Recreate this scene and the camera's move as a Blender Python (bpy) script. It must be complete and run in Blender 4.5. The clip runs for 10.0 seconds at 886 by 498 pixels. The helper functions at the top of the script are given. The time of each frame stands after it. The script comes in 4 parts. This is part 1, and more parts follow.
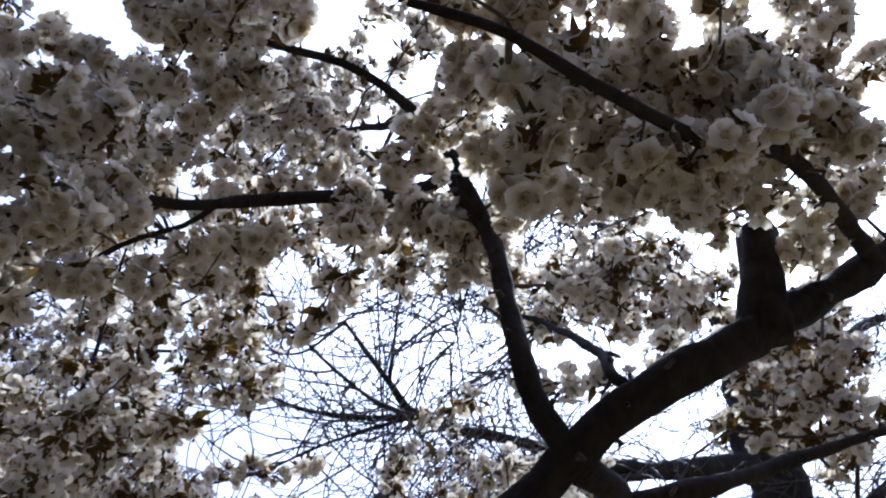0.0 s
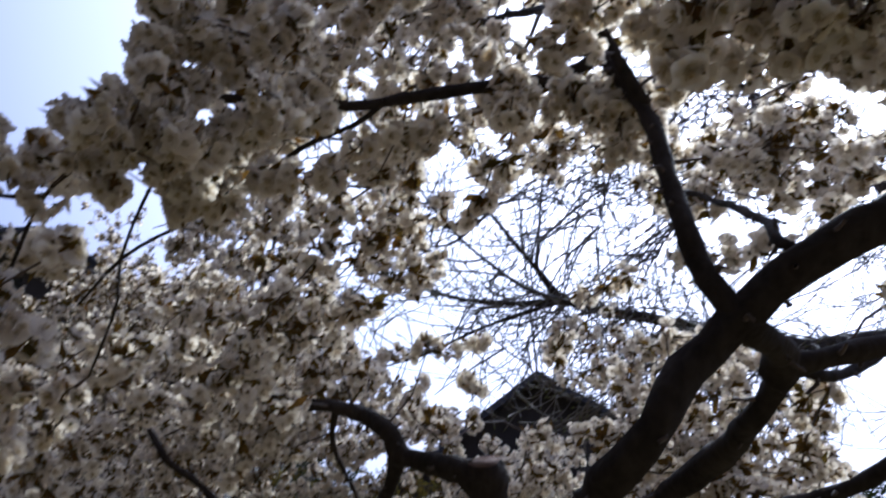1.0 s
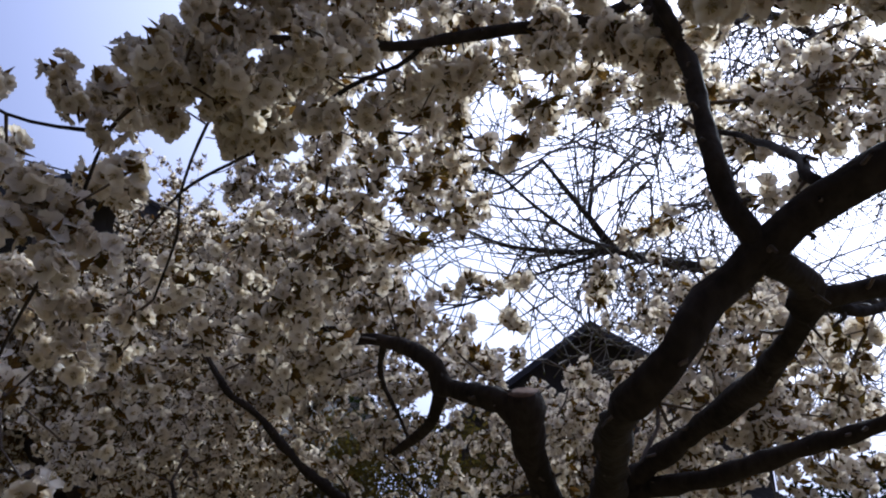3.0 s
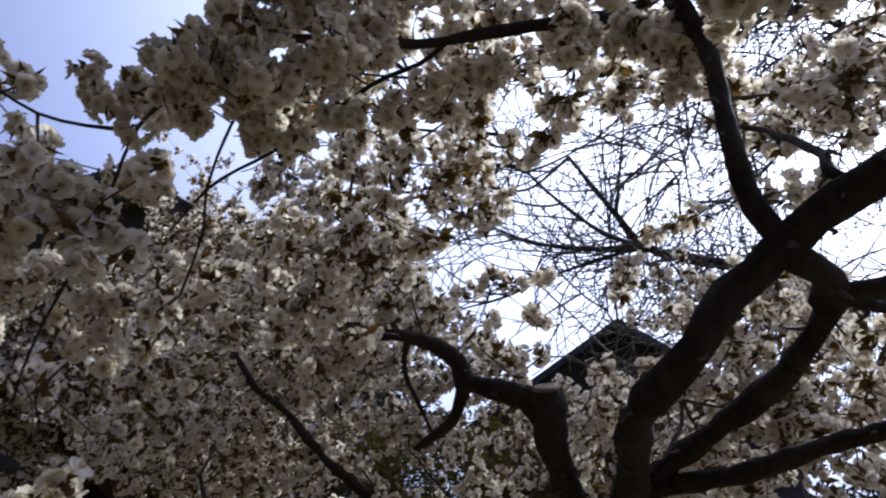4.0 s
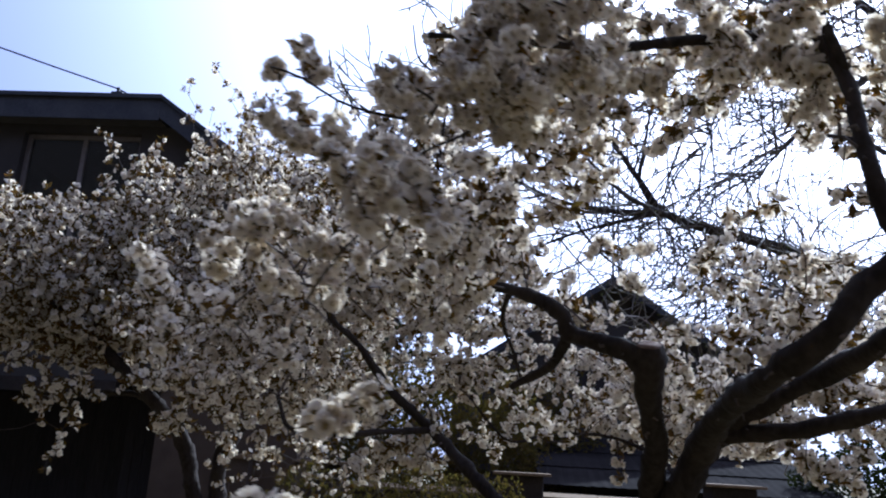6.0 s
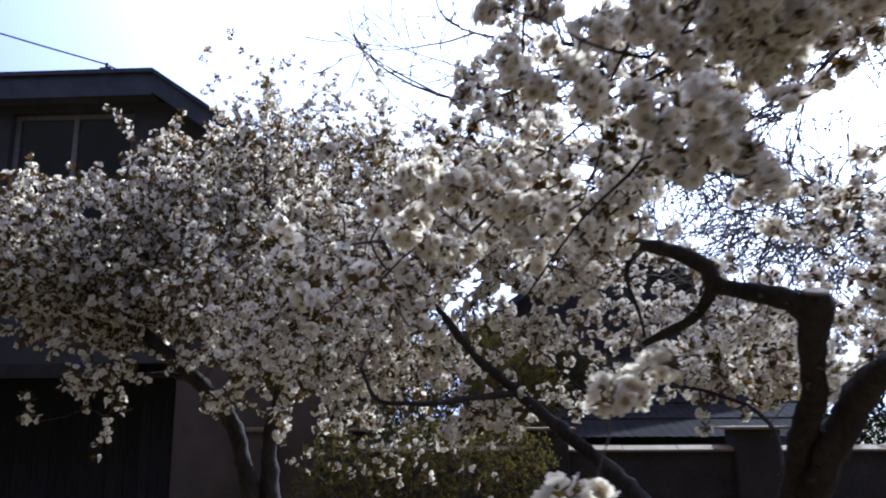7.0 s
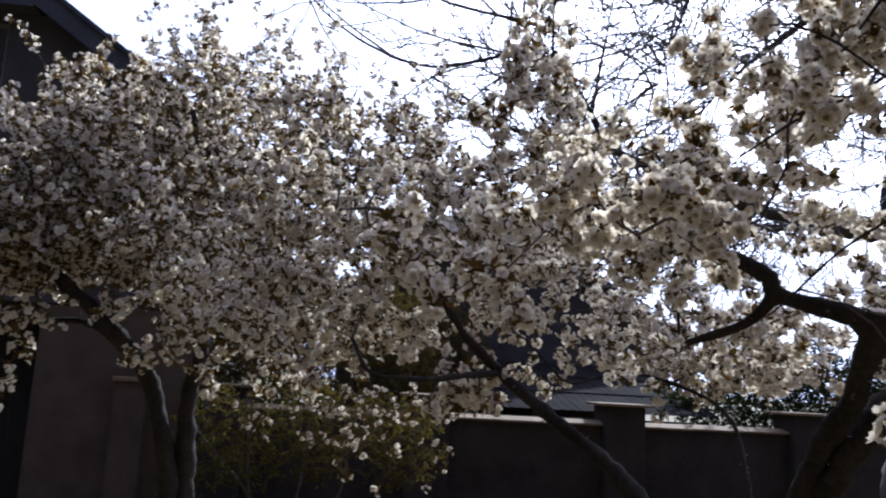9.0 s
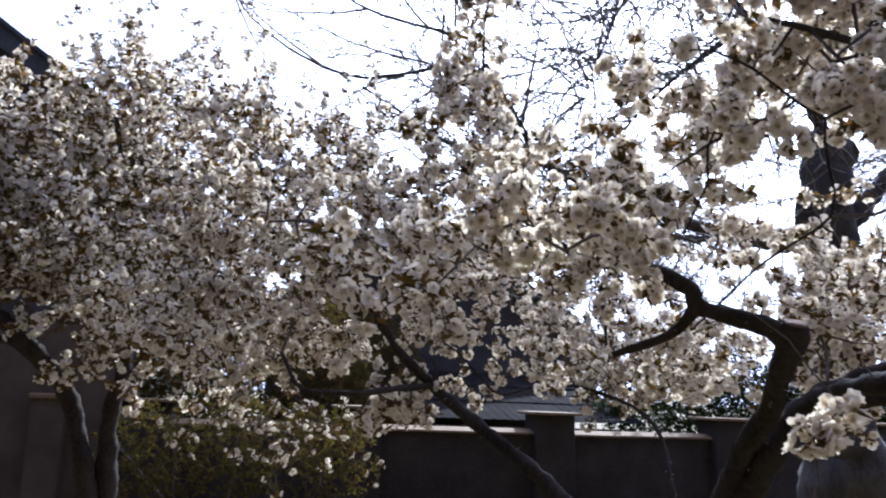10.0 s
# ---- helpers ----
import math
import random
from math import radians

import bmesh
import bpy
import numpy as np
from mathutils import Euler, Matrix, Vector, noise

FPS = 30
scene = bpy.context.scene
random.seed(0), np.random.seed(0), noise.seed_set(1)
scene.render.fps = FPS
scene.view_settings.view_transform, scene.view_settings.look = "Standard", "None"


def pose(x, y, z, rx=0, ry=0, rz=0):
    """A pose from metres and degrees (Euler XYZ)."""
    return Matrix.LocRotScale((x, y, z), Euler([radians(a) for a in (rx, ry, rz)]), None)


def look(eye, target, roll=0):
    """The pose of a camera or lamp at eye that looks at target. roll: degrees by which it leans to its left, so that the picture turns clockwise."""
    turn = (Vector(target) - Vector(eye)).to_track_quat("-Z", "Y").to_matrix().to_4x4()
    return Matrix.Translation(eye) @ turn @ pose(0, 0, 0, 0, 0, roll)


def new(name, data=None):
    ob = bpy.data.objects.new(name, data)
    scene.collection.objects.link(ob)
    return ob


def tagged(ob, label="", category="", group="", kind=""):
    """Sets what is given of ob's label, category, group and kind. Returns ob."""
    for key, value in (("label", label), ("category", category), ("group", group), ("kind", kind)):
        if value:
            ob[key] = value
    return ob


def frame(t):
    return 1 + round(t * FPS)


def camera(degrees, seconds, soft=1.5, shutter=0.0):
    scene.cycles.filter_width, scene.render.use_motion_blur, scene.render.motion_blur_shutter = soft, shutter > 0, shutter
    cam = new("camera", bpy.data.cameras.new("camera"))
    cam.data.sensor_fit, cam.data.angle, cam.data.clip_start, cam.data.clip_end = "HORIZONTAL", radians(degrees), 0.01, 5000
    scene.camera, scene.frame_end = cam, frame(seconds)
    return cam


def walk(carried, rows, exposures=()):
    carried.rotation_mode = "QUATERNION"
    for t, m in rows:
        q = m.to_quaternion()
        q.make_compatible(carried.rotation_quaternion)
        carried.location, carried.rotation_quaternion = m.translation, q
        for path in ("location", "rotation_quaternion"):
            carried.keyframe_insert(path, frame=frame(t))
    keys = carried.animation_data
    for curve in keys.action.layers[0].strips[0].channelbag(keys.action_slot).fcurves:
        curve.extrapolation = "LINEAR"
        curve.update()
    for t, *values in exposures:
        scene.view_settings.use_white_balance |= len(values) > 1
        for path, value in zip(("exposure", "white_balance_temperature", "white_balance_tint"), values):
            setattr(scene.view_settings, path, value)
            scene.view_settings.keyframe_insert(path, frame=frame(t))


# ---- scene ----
cam = camera(58.7, 10.0, soft=2.0, shutter=0.4)
PATH = [
    (0, (-1.716, 1.051, 1.818), (-1.386, 2.762, 2.816), -5.6),
    (0.5, (-1.734, 1.021, 1.815), (-1.504, 2.804, 2.724), -6.0),
    (1, (-1.753, 1.005, 1.786), (-1.784, 2.851, 2.558), -3.8),
    (1.5, (-1.761, 0.998, 1.773), (-1.914, 2.886, 2.416), -0.6),
    (2, (-1.761, 0.996, 1.771), (-1.917, 2.889, 2.397), -0.3),
    (3.5, (-1.719, 0.96, 1.739), (-1.911, 2.834, 2.413), -2.3),
    (4, (-1.721, 0.961, 1.741), (-1.968, 2.833, 2.397), -1.0),
    (4.5, (-1.753, 0.954, 1.742), (-2.114, 2.827, 2.342), 1.0),
    (5, (-1.782, 0.895, 1.717), (-2.169, 2.78, 2.263), 0.2),
    (5.2, (-1.791, 0.873, 1.708), (-2.132, 2.777, 2.218), 1.0),
    (6.3, (-2.117, 0.646, 1.706), (-2.298, 2.567, 2.23), 2.5),
    (6.5, (-2.205, 0.631, 1.732), (-2.342, 2.567, 2.213), 0.2),
    (7, (-2.341, 0.767, 1.72), (-2.511, 2.714, 2.145), -0.4),
    (7.5, (-2.509, 0.89, 1.741), (-2.631, 2.845, 2.145), 1.3),
    (8, (-2.762, 0.813, 1.783), (-2.703, 2.718, 2.388), 2.6),
    (8.5, (-2.857, 0.775, 1.776), (-2.788, 2.719, 2.24), 3.5),
    (9, (-2.847, 0.811, 1.769), (-2.65, 2.773, 2.103), 3.0),
    (9.5, (-2.849, 0.806, 1.774), (-2.581, 2.75, 2.158), 3.3),
    (10, (-2.845, 0.809, 1.779), (-2.48, 2.741, 2.145), 2.1),
]
walk(cam, [(t, look(eye, target, roll)) for t, eye, target, roll in PATH],
     [(t, e, k, 12) for t, e, k in ((0.0, 0.87, 4310), (1.0, 0.77, 4460), (2.2, 0.62, 4560), (3.5, 0.57, 4560), (5.2, 0.57, 4560), (6.3, 1.24, 4260), (7.0, 1.39, 4290), (7.5, 1.64, 4290), (8.0, 1.61, 4290), (8.3, 0.84, 4410), (8.6, 0.69, 4460), (9.0, 1.09, 4510), (9.5, 1.61, 4460), (10.0, 1.61, 4460))])

# ---- world and sun ----
SUN_EL, SUN_AZ = 37.0, 29.0  # degrees above the horizon; clockwise from +y
world = bpy.data.worlds.new("sky")
scene.world = world
world.use_nodes = True
wn = world.node_tree
wn.nodes.clear()
sky = wn.nodes.new("ShaderNodeTexSky")
sky.sky_type = "NISHITA"
sky.sun_disc = False
sky.sun_elevation, sky.sun_rotation = radians(SUN_EL), radians(SUN_AZ)
sky.air_density, sky.dust_density, sky.ozone_density = 0.6, 10.0, 0.4
haze = wn.nodes.new("ShaderNodeMix")  # thin high haze, a little uneven
haze.data_type = "RGBA"
veil_co = wn.nodes.new("ShaderNodeTexCoord")
# the haze is brightest round the sun
toward_sun = wn.nodes.new("ShaderNodeVectorMath")
toward_sun.operation = "DOT_PRODUCT"
toward_sun.inputs[1].default_value = (math.sin(radians(SUN_AZ)) * math.cos(radians(SUN_EL)), math.cos(radians(SUN_AZ)) * math.cos(radians(SUN_EL)), math.sin(radians(SUN_EL)))
glow = wn.nodes.new("ShaderNodeMapRange")
glow.interpolation_type = "SMOOTHSTEP"
glow.inputs["From Min"].default_value, glow.inputs["From Max"].default_value = 0.47, 1.08
haze_colour = wn.nodes.new("ShaderNodeMix")
haze_colour.data_type = "RGBA"
haze_colour.inputs["A"].default_value = (1.95, 1.78, 2.15, 1)
haze_colour.inputs["B"].default_value = (9.0, 7.7, 7.2, 1)
wn.links.new(veil_co.outputs["Generated"], toward_sun.inputs[0])
wn.links.new(toward_sun.outputs["Value"], glow.inputs["Value"])
wn.links.new(glow.outputs[0], haze_colour.inputs["Factor"])
wn.links.new(haze_colour.outputs["Result"], haze.inputs["B"])
veil = wn.nodes.new("ShaderNodeTexNoise")
veil.inputs["Scale"].default_value, veil.inputs["Detail"].default_value = 2.6, 5
veil_share = wn.nodes.new("ShaderNodeMapRange")
veil_share.inputs["From Min"].default_value, veil_share.inputs["From Max"].default_value = 0.35, 0.68
veil_share.inputs["To Min"].default_value, veil_share.inputs["To Max"].default_value = 0.78, 0.92
wn.links.new(veil_co.outputs["Generated"], veil.inputs["Vector"])
wn.links.new(veil.outputs["Fac"], veil_share.inputs["Value"])
wn.links.new(veil_share.outputs[0], haze.inputs["Factor"])
wn.links.new(sky.outputs[0], haze.inputs["A"])
bg = wn.nodes.new("ShaderNodeBackground")
bg.inputs["Strength"].default_value = 0.15
wout = wn.nodes.new("ShaderNodeOutputWorld")
wn.links.new(haze.outputs["Result"], bg.inputs["Color"])
wn.links.new(bg.outputs[0], wout.inputs["Surface"])

sun_data = bpy.data.lights.new("sun", "SUN")
sun_data.energy, sun_data.angle, sun_data.color = 4.0, radians(1.5), (1.0, 0.87, 0.66)
sun_lamp = new("sun", sun_data)
sun_way = Vector((math.sin(radians(SUN_AZ)) * math.cos(radians(SUN_EL)), math.cos(radians(SUN_AZ)) * math.cos(radians(SUN_EL)), math.sin(radians(SUN_EL))))
sun_lamp.matrix_world = look(sun_way * 30, (0, 0, 0))


# ---- materials ----
def material(name):
    m = bpy.data.materials.new(name)
    m.use_nodes = True
    m.node_tree.nodes.clear()
    return m, m.node_tree.nodes, m.node_tree.links


def surface(name, dark, light, rough=0.8, scale=6.0, fine=60.0, bump=0.3, metal=0.0, stretch=(1, 1, 1), spec=0.3, vary=0.0):
    """A solid surface: two colours mixed by a coarse and a fine noise, with fine relief."""
    m, n, k = material(name)
    co = n.new("ShaderNodeTexCoord")
    mp = n.new("ShaderNodeMapping")
    mp.inputs["Scale"].default_value = stretch
    k.new(co.outputs["Object"], mp.inputs["Vector"])
    a, b = n.new("ShaderNodeTexNoise"), n.new("ShaderNodeTexNoise")
    a.inputs["Scale"].default_value, b.inputs["Scale"].default_value = scale, fine
    a.inputs["Detail"].default_value, b.inputs["Detail"].default_value = 6, 4
    for x in (a, b):
        k.new(mp.outputs[0], x.inputs["Vector"])
    mix = n.new("ShaderNodeMath")
    mix.operation = "MULTIPLY_ADD"
    mix.inputs[1].default_value = 0.45
    k.new(b.outputs["Fac"], mix.inputs[0])
    half = n.new("ShaderNodeMath")
    half.operation = "MULTIPLY"
    half.inputs[1].default_value = 0.6
    k.new(a.outputs["Fac"], half.inputs[0])
    k.new(half.outputs[0], mix.inputs[2])
    ramp = n.new("ShaderNodeValToRGB")
    ramp.color_ramp.elements[0].position, ramp.color_ramp.elements[1].position = 0.36, 0.68
    ramp.color_ramp.elements[0].color, ramp.color_ramp.elements[1].color = (*dark, 1), (*light, 1)
    k.new(mix.outputs[0], ramp.inputs[0])
    col = ramp.outputs[0]
    if vary:
        oi = n.new("ShaderNodeObjectInfo")
        hsv = n.new("ShaderNodeHueSaturation")
        sp = n.new("ShaderNodeMapRange")
        sp.inputs["To Min"].default_value, sp.inputs["To Max"].default_value = 1 - vary, 1 + vary
        k.new(oi.outputs["Random"], sp.inputs["Value"])
        k.new(sp.outputs[0], hsv.inputs["Value"])
        k.new(col, hsv.inputs["Color"])
        col = hsv.outputs[0]
    p = n.new("ShaderNodeBsdfPrincipled")
    p.inputs["Roughness"].default_value, p.inputs["Metallic"].default_value = rough, metal
    p.inputs["Specular IOR Level"].default_value = spec
    k.new(col, p.inputs["Base Color"])
    bp = n.new("ShaderNodeBump")
    bp.inputs["Strength"].default_value, bp.inputs["Distance"].default_value = bump, 0.01
    k.new(mix.outputs[0], bp.inputs["Height"])
    k.new(bp.outputs[0], p.inputs["Normal"])
    o = n.new("ShaderNodeOutputMaterial")
    k.new(p.outputs[0], o.inputs["Surface"])
    return m


def thin(name, one, two, through_share, tint=(1, 1, 1), gloss=0.0):
    """A thin leaf or petal: light falls on it and shines through it; each piece a little different."""
    m, n, k = material(name)
    g = n.new("ShaderNodeNewGeometry")
    ns = n.new("ShaderNodeTexNoise")
    ns.inputs["Scale"].default_value = 90
    co = n.new("ShaderNodeTexCoord")
    k.new(co.outputs["Object"], ns.inputs["Vector"])
    add = n.new("ShaderNodeMath")
    add.operation = "MULTIPLY_ADD"
    add.inputs[1].default_value = 0.35
    sc = n.new("ShaderNodeMath")
    sc.operation = "MULTIPLY"
    sc.inputs[1].default_value = 0.75
    k.new(g.outputs["Random Per Island"], sc.inputs[0])
    k.new(ns.outputs["Fac"], add.inputs[0])
    k.new(sc.outputs[0], add.inputs[2])
    mix = n.new("ShaderNodeMix")
    mix.data_type = "RGBA"
    mix.inputs["A"].default_value, mix.inputs["B"].default_value = (*one, 1), (*two, 1)
    k.new(add.outputs[0], mix.inputs["Factor"])
    d, t = n.new("ShaderNodeBsdfDiffuse"), n.new("ShaderNodeBsdfTranslucent")
    k.new(mix.outputs["Result"], d.inputs["Color"])
    tc = n.new("ShaderNodeMix")
    tc.data_type, tc.blend_type = "RGBA", "MULTIPLY"
    tc.inputs["Factor"].default_value = 1.0
    tc.inputs["B"].default_value = (*tint, 1)
    k.new(mix.outputs["Result"], tc.inputs["A"])
    k.new(tc.outputs["Result"], t.inputs["Color"])
    ms = n.new("ShaderNodeMixShader")
    ms.inputs[0].default_value = through_share
    k.new(d.outputs[0], ms.inputs[1])
    k.new(t.outputs[0], ms.inputs[2])
    o = n.new("ShaderNodeOutputMaterial")
    k.new(ms.outputs[0], o.inputs["Surface"])
    return m


PETAL = thin("petal", (0.74, 0.71, 0.67), (0.92, 0.91, 0.90), 0.58, (1.0, 0.90, 0.69))
CENTRE = thin("stamens", (0.48, 0.40, 0.22), (0.34, 0.26, 0.13), 0.3)
STALK = thin("stalk", (0.13, 0.14, 0.06), (0.18, 0.12, 0.075), 0.2)
LEAF = thin("young bronze leaf", (0.065, 0.06, 0.022), (0.16, 0.095, 0.038), 0.45, (1.0, 0.86, 0.36))
SHRUBLEAF = thin("shrub leaf", (0.012, 0.022, 0.008), (0.032, 0.032, 0.013), 0.3, (0.9, 1.0, 0.4))
DRYLEAF = thin("olive-brown leaf", (0.06, 0.06, 0.018), (0.13, 0.09, 0.032), 0.35, (0.9, 0.9, 0.4))
BARK = surface("cherry bark", (0.019, 0.0155, 0.0135), (0.055, 0.044, 0.037), 0.9, 9, 70, 1.0, stretch=(1, 1, 0.6), spec=0.08)
TWIG = surface("cherry twig bark", (0.05, 0.038, 0.033), (0.14, 0.105, 0.085), 0.7, 20, 120, 0.4)
CUT = surface("sawn wood", (0.08, 0.045, 0.028), (0.17, 0.10, 0.06), 0.85, 14, 90, 0.4)
OLDBARK = surface("old rough bark", (0.026, 0.022, 0.02), (0.075, 0.063, 0.053), 0.9, 5, 26, 1.0, stretch=(1, 1, 0.35))
BARETWIG = surface("bare twig bark", (0.08, 0.066, 0.054), (0.18, 0.15, 0.118), 0.75, 15, 90, 0.3)
BUD = thin("swelling bud", (0.10, 0.09, 0.04), (0.16, 0.17, 0.06), 0.25)
TAN = surface("tan render", (0.054, 0.038, 0.025), (0.098, 0.070, 0.046), 0.9, 3, 80, 0.25)
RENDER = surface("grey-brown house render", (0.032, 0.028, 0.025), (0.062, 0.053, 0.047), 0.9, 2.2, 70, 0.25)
ROOF = surface("dark roof sheet", (0.025, 0.026, 0.032), (0.06, 0.058, 0.06), 0.6, 4, 50, 0.3)
SOFFIT = surface("painted soffit board", (0.05, 0.046, 0.045), (0.10, 0.09, 0.085), 0.7, 5, 60, 0.2, stretch=(1, 6, 1), vary=0.12)
FRAME = surface("weathered window paint", (0.12, 0.10, 0.085), (0.20, 0.17, 0.15), 0.6, 12, 90, 0.2)
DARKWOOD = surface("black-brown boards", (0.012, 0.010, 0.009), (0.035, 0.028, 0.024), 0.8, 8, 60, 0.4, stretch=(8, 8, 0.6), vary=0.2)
# far darker than bare concrete: the wall's backlit shade is in this colour
CONCRETE = surface("shade-dark concrete", (0.017, 0.0125, 0.009), (0.042, 0.032, 0.024), 0.92, 2.5, 45, 0.45, vary=0.08)
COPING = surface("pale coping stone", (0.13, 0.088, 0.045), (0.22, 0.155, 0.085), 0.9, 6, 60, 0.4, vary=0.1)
# near-black base and almost no gloss put the roof's shade into the sheet
SLATE = surface("shade-dark grey-brown fibre cement", (0.010, 0.0085, 0.008), (0.021, 0.018, 0.017), 1.0, 3, 40, 0.3, vary=0.1, spec=0.02)
GRASS = surface("rough grass", (0.09, 0.075, 0.032), (0.17, 0.135, 0.062), 0.95, 0.8, 22, 0.9)
WIRE = surface("black cable", (0.02, 0.02, 0.02), (0.04, 0.04, 0.04), 0.6, 20, 90, 0.0)


def glass_material():
    m, n, k = material("window glass")
    p = n.new("ShaderNodeBsdfPrincipled")
    p.inputs["Base Color"].default_value = (0.6, 0.65, 0.7, 1)
    p.inputs["Roughness"].default_value = 0.04
    p.inputs["Transmission Weight"].default_value = 1.0
    o = n.new("ShaderNodeOutputMaterial")
    k.new(p.outputs[0], o.inputs["Surface"])
    return m


GLASS = glass_material()


# ---- mesh helpers ----
def part(name, bm, mat, parent=None, label="", smooth=False):
    """Links a bmesh as one mesh object under a thing or a part."""
    me = bpy.data.meshes.new(name)
    bm.to_mesh(me)
    bm.free()
    if smooth:
        me.polygons.foreach_set("use_smooth", [True] * len(me.polygons))
    for m in mat if isinstance(mat, (list, tuple)) else [mat]:
        me.materials.append(m)
    ob = new(name, me)
    ob.parent = parent
    return tagged(ob, label)


def thing(name, place, label, category, group="", kind="", turn=0.0):
    ob = new(name)
    ob.matrix_world = pose(*place, 0, 0, turn)
    return tagged(ob, label, category, group, kind)


def box(bm, x0, x1, y0, y1, z0, z1, bevel=0.0):
    r = bmesh.ops.create_cube(bm, size=1, matrix=Matrix.LocRotScale(((x0 + x1) / 2, (y0 + y1) / 2, (z0 + z1) / 2), None, (x1 - x0, y1 - y0, z1 - z0)))
    if bevel:
        edges = list({e for v in r["verts"] for e in v.link_edges})
        bmesh.ops.bevel(bm, geom=edges, offset=bevel, segments=1, affect="EDGES")
    return bm


def block(name, mat, parent, x0, x1, y0, y1, z0, z1, bevel=0.0, label=""):
    return part(name, box(bmesh.new(), x0, x1, y0, y1, z0, z1, bevel), mat, parent, label)


def raw_mesh(name, verts, faces, index, mats, parent=None, smooth=True):
    """A mesh from arrays: verts (n, 3), triangles (m, 3), material index (m)."""
    me = bpy.data.meshes.new(name)
    me.vertices.add(len(verts))
    me.vertices.foreach_set("co", np.ascontiguousarray(verts, dtype=np.float32).ravel())
    me.loops.add(3 * len(faces))
    me.loops.foreach_set("vertex_index", np.ascontiguousarray(faces, dtype=np.int32).ravel())
    me.polygons.add(len(faces))
    me.polygons.foreach_set("loop_start", np.arange(0, 3 * len(faces), 3, dtype=np.int32))
    me.polygons.foreach_set("material_index", np.ascontiguousarray(index, dtype=np.int32))
    me.polygons.foreach_set("use_smooth", np.full(len(faces), smooth))
    for m in mats:
        me.materials.append(m)
    me.update(calc_edges=True)
    ob = new(name, me)
    ob.parent = parent
    return ob


def smooth_line(points, step=0.05):
    """A Catmull-Rom line through control points, as an array of points spaced by about step."""
    p = [Vector(q) for q in points]
    p = [p[0] * 2 - p[1], *p, p[-1] * 2 - p[-2]]
    out = []
    for a, b, c, d in zip(p, p[1:], p[2:], p[3:]):
        count = max(2, int((c - b).length / step))
        for i in range(count):
            t = i / count
            out.append(0.5 * ((2 * b) + (c - a) * t + (2 * a - 5 * b + 4 * c - d) * t * t + (3 * b - a - 3 * c + d) * t ** 3))
    out.append(p[-2])
    return np.array([tuple(v) for v in out])


def limb_mesh(line, radii, sides=14, rough=0.12, seed=0, cap=True):
    """A tapering, knobbly limb round a line of points; returns a bmesh. The end cap has material 1."""
    bm = bmesh.new()
    rings = []
    n = len(line)
    side = Vector((0.3, 0.9, 0.1))
    for i, p in enumerate(line):
        p = Vector(p)
        way = Vector(line[min(i + 1, n - 1)]) - Vector(line[max(i - 1, 0)])
        way.normalize()
        side = (side - way * side.dot(way)).normalized()
        up = way.cross(side)
        ring = []
        for s in range(sides):
            a = 2 * math.pi * s / sides
            d = side * math.cos(a) + up * math.sin(a)
            q = p + d * radii[i]
            k = 1 / max(radii[i], 0.006)
            f = rough * (noise.noise(q * (0.45 * k) + Vector((seed, 0, 0))) * 1.6 + noise.noise(q * (0.14 * k) + Vector((0, seed, 0))) * 2.2 + noise.noise(q * (1.5 * k) + Vector((0, 0, seed))) * 1.5)
            ring.append(bm.verts.new(p + d * radii[i] * (1 + f)))
        rings.append(ring)
    for a, b in zip(rings, rings[1:]):
        for s in range(sides):
            bm.faces.new((a[s], a[(s + 1) % sides], b[(s + 1) % sides], b[s]))
    end = bm.faces.new(rings[-1])
    end.material_index = 1 if cap else 0
    bm.faces.new(list(reversed(rings[0])))
    return bm


# ---- blossom ----
def petal_arrays(cols, rows, length, width, cup):
    """One petal as a grid: obovate, narrow at its base, rounded and faintly notched at the tip, softly cupped."""
    verts, faces = [], []
    for r in range(rows + 1):
        t = r / rows
        w = width * max(0.13, math.sqrt(max(0.0, 1 - ((t - 0.58) / 0.58) ** 2)))
        if r == rows:
            w = width * 0.52
        for c in range(cols + 1):
            u = c / cols * 2 - 1 if cols else 0.0
            reach = length * (0.03 + 0.97 * t) - length * 0.10 * u * u * t
            if r == rows and cols > 1 and abs(u) < 0.4:
                reach -= 0.03 * length
            verts.append((reach, u * w / 2, cup * (t ** 1.5) * length * 0.8 + 0.14 * width * u * u * t))
    for r in range(rows):
        for c in range(cols):
            a = r * (cols + 1) + c
            faces += [(a, a + cols + 1, a + cols + 2), (a, a + cols + 2, a + 1)]
    return np.array(verts), np.array(faces)


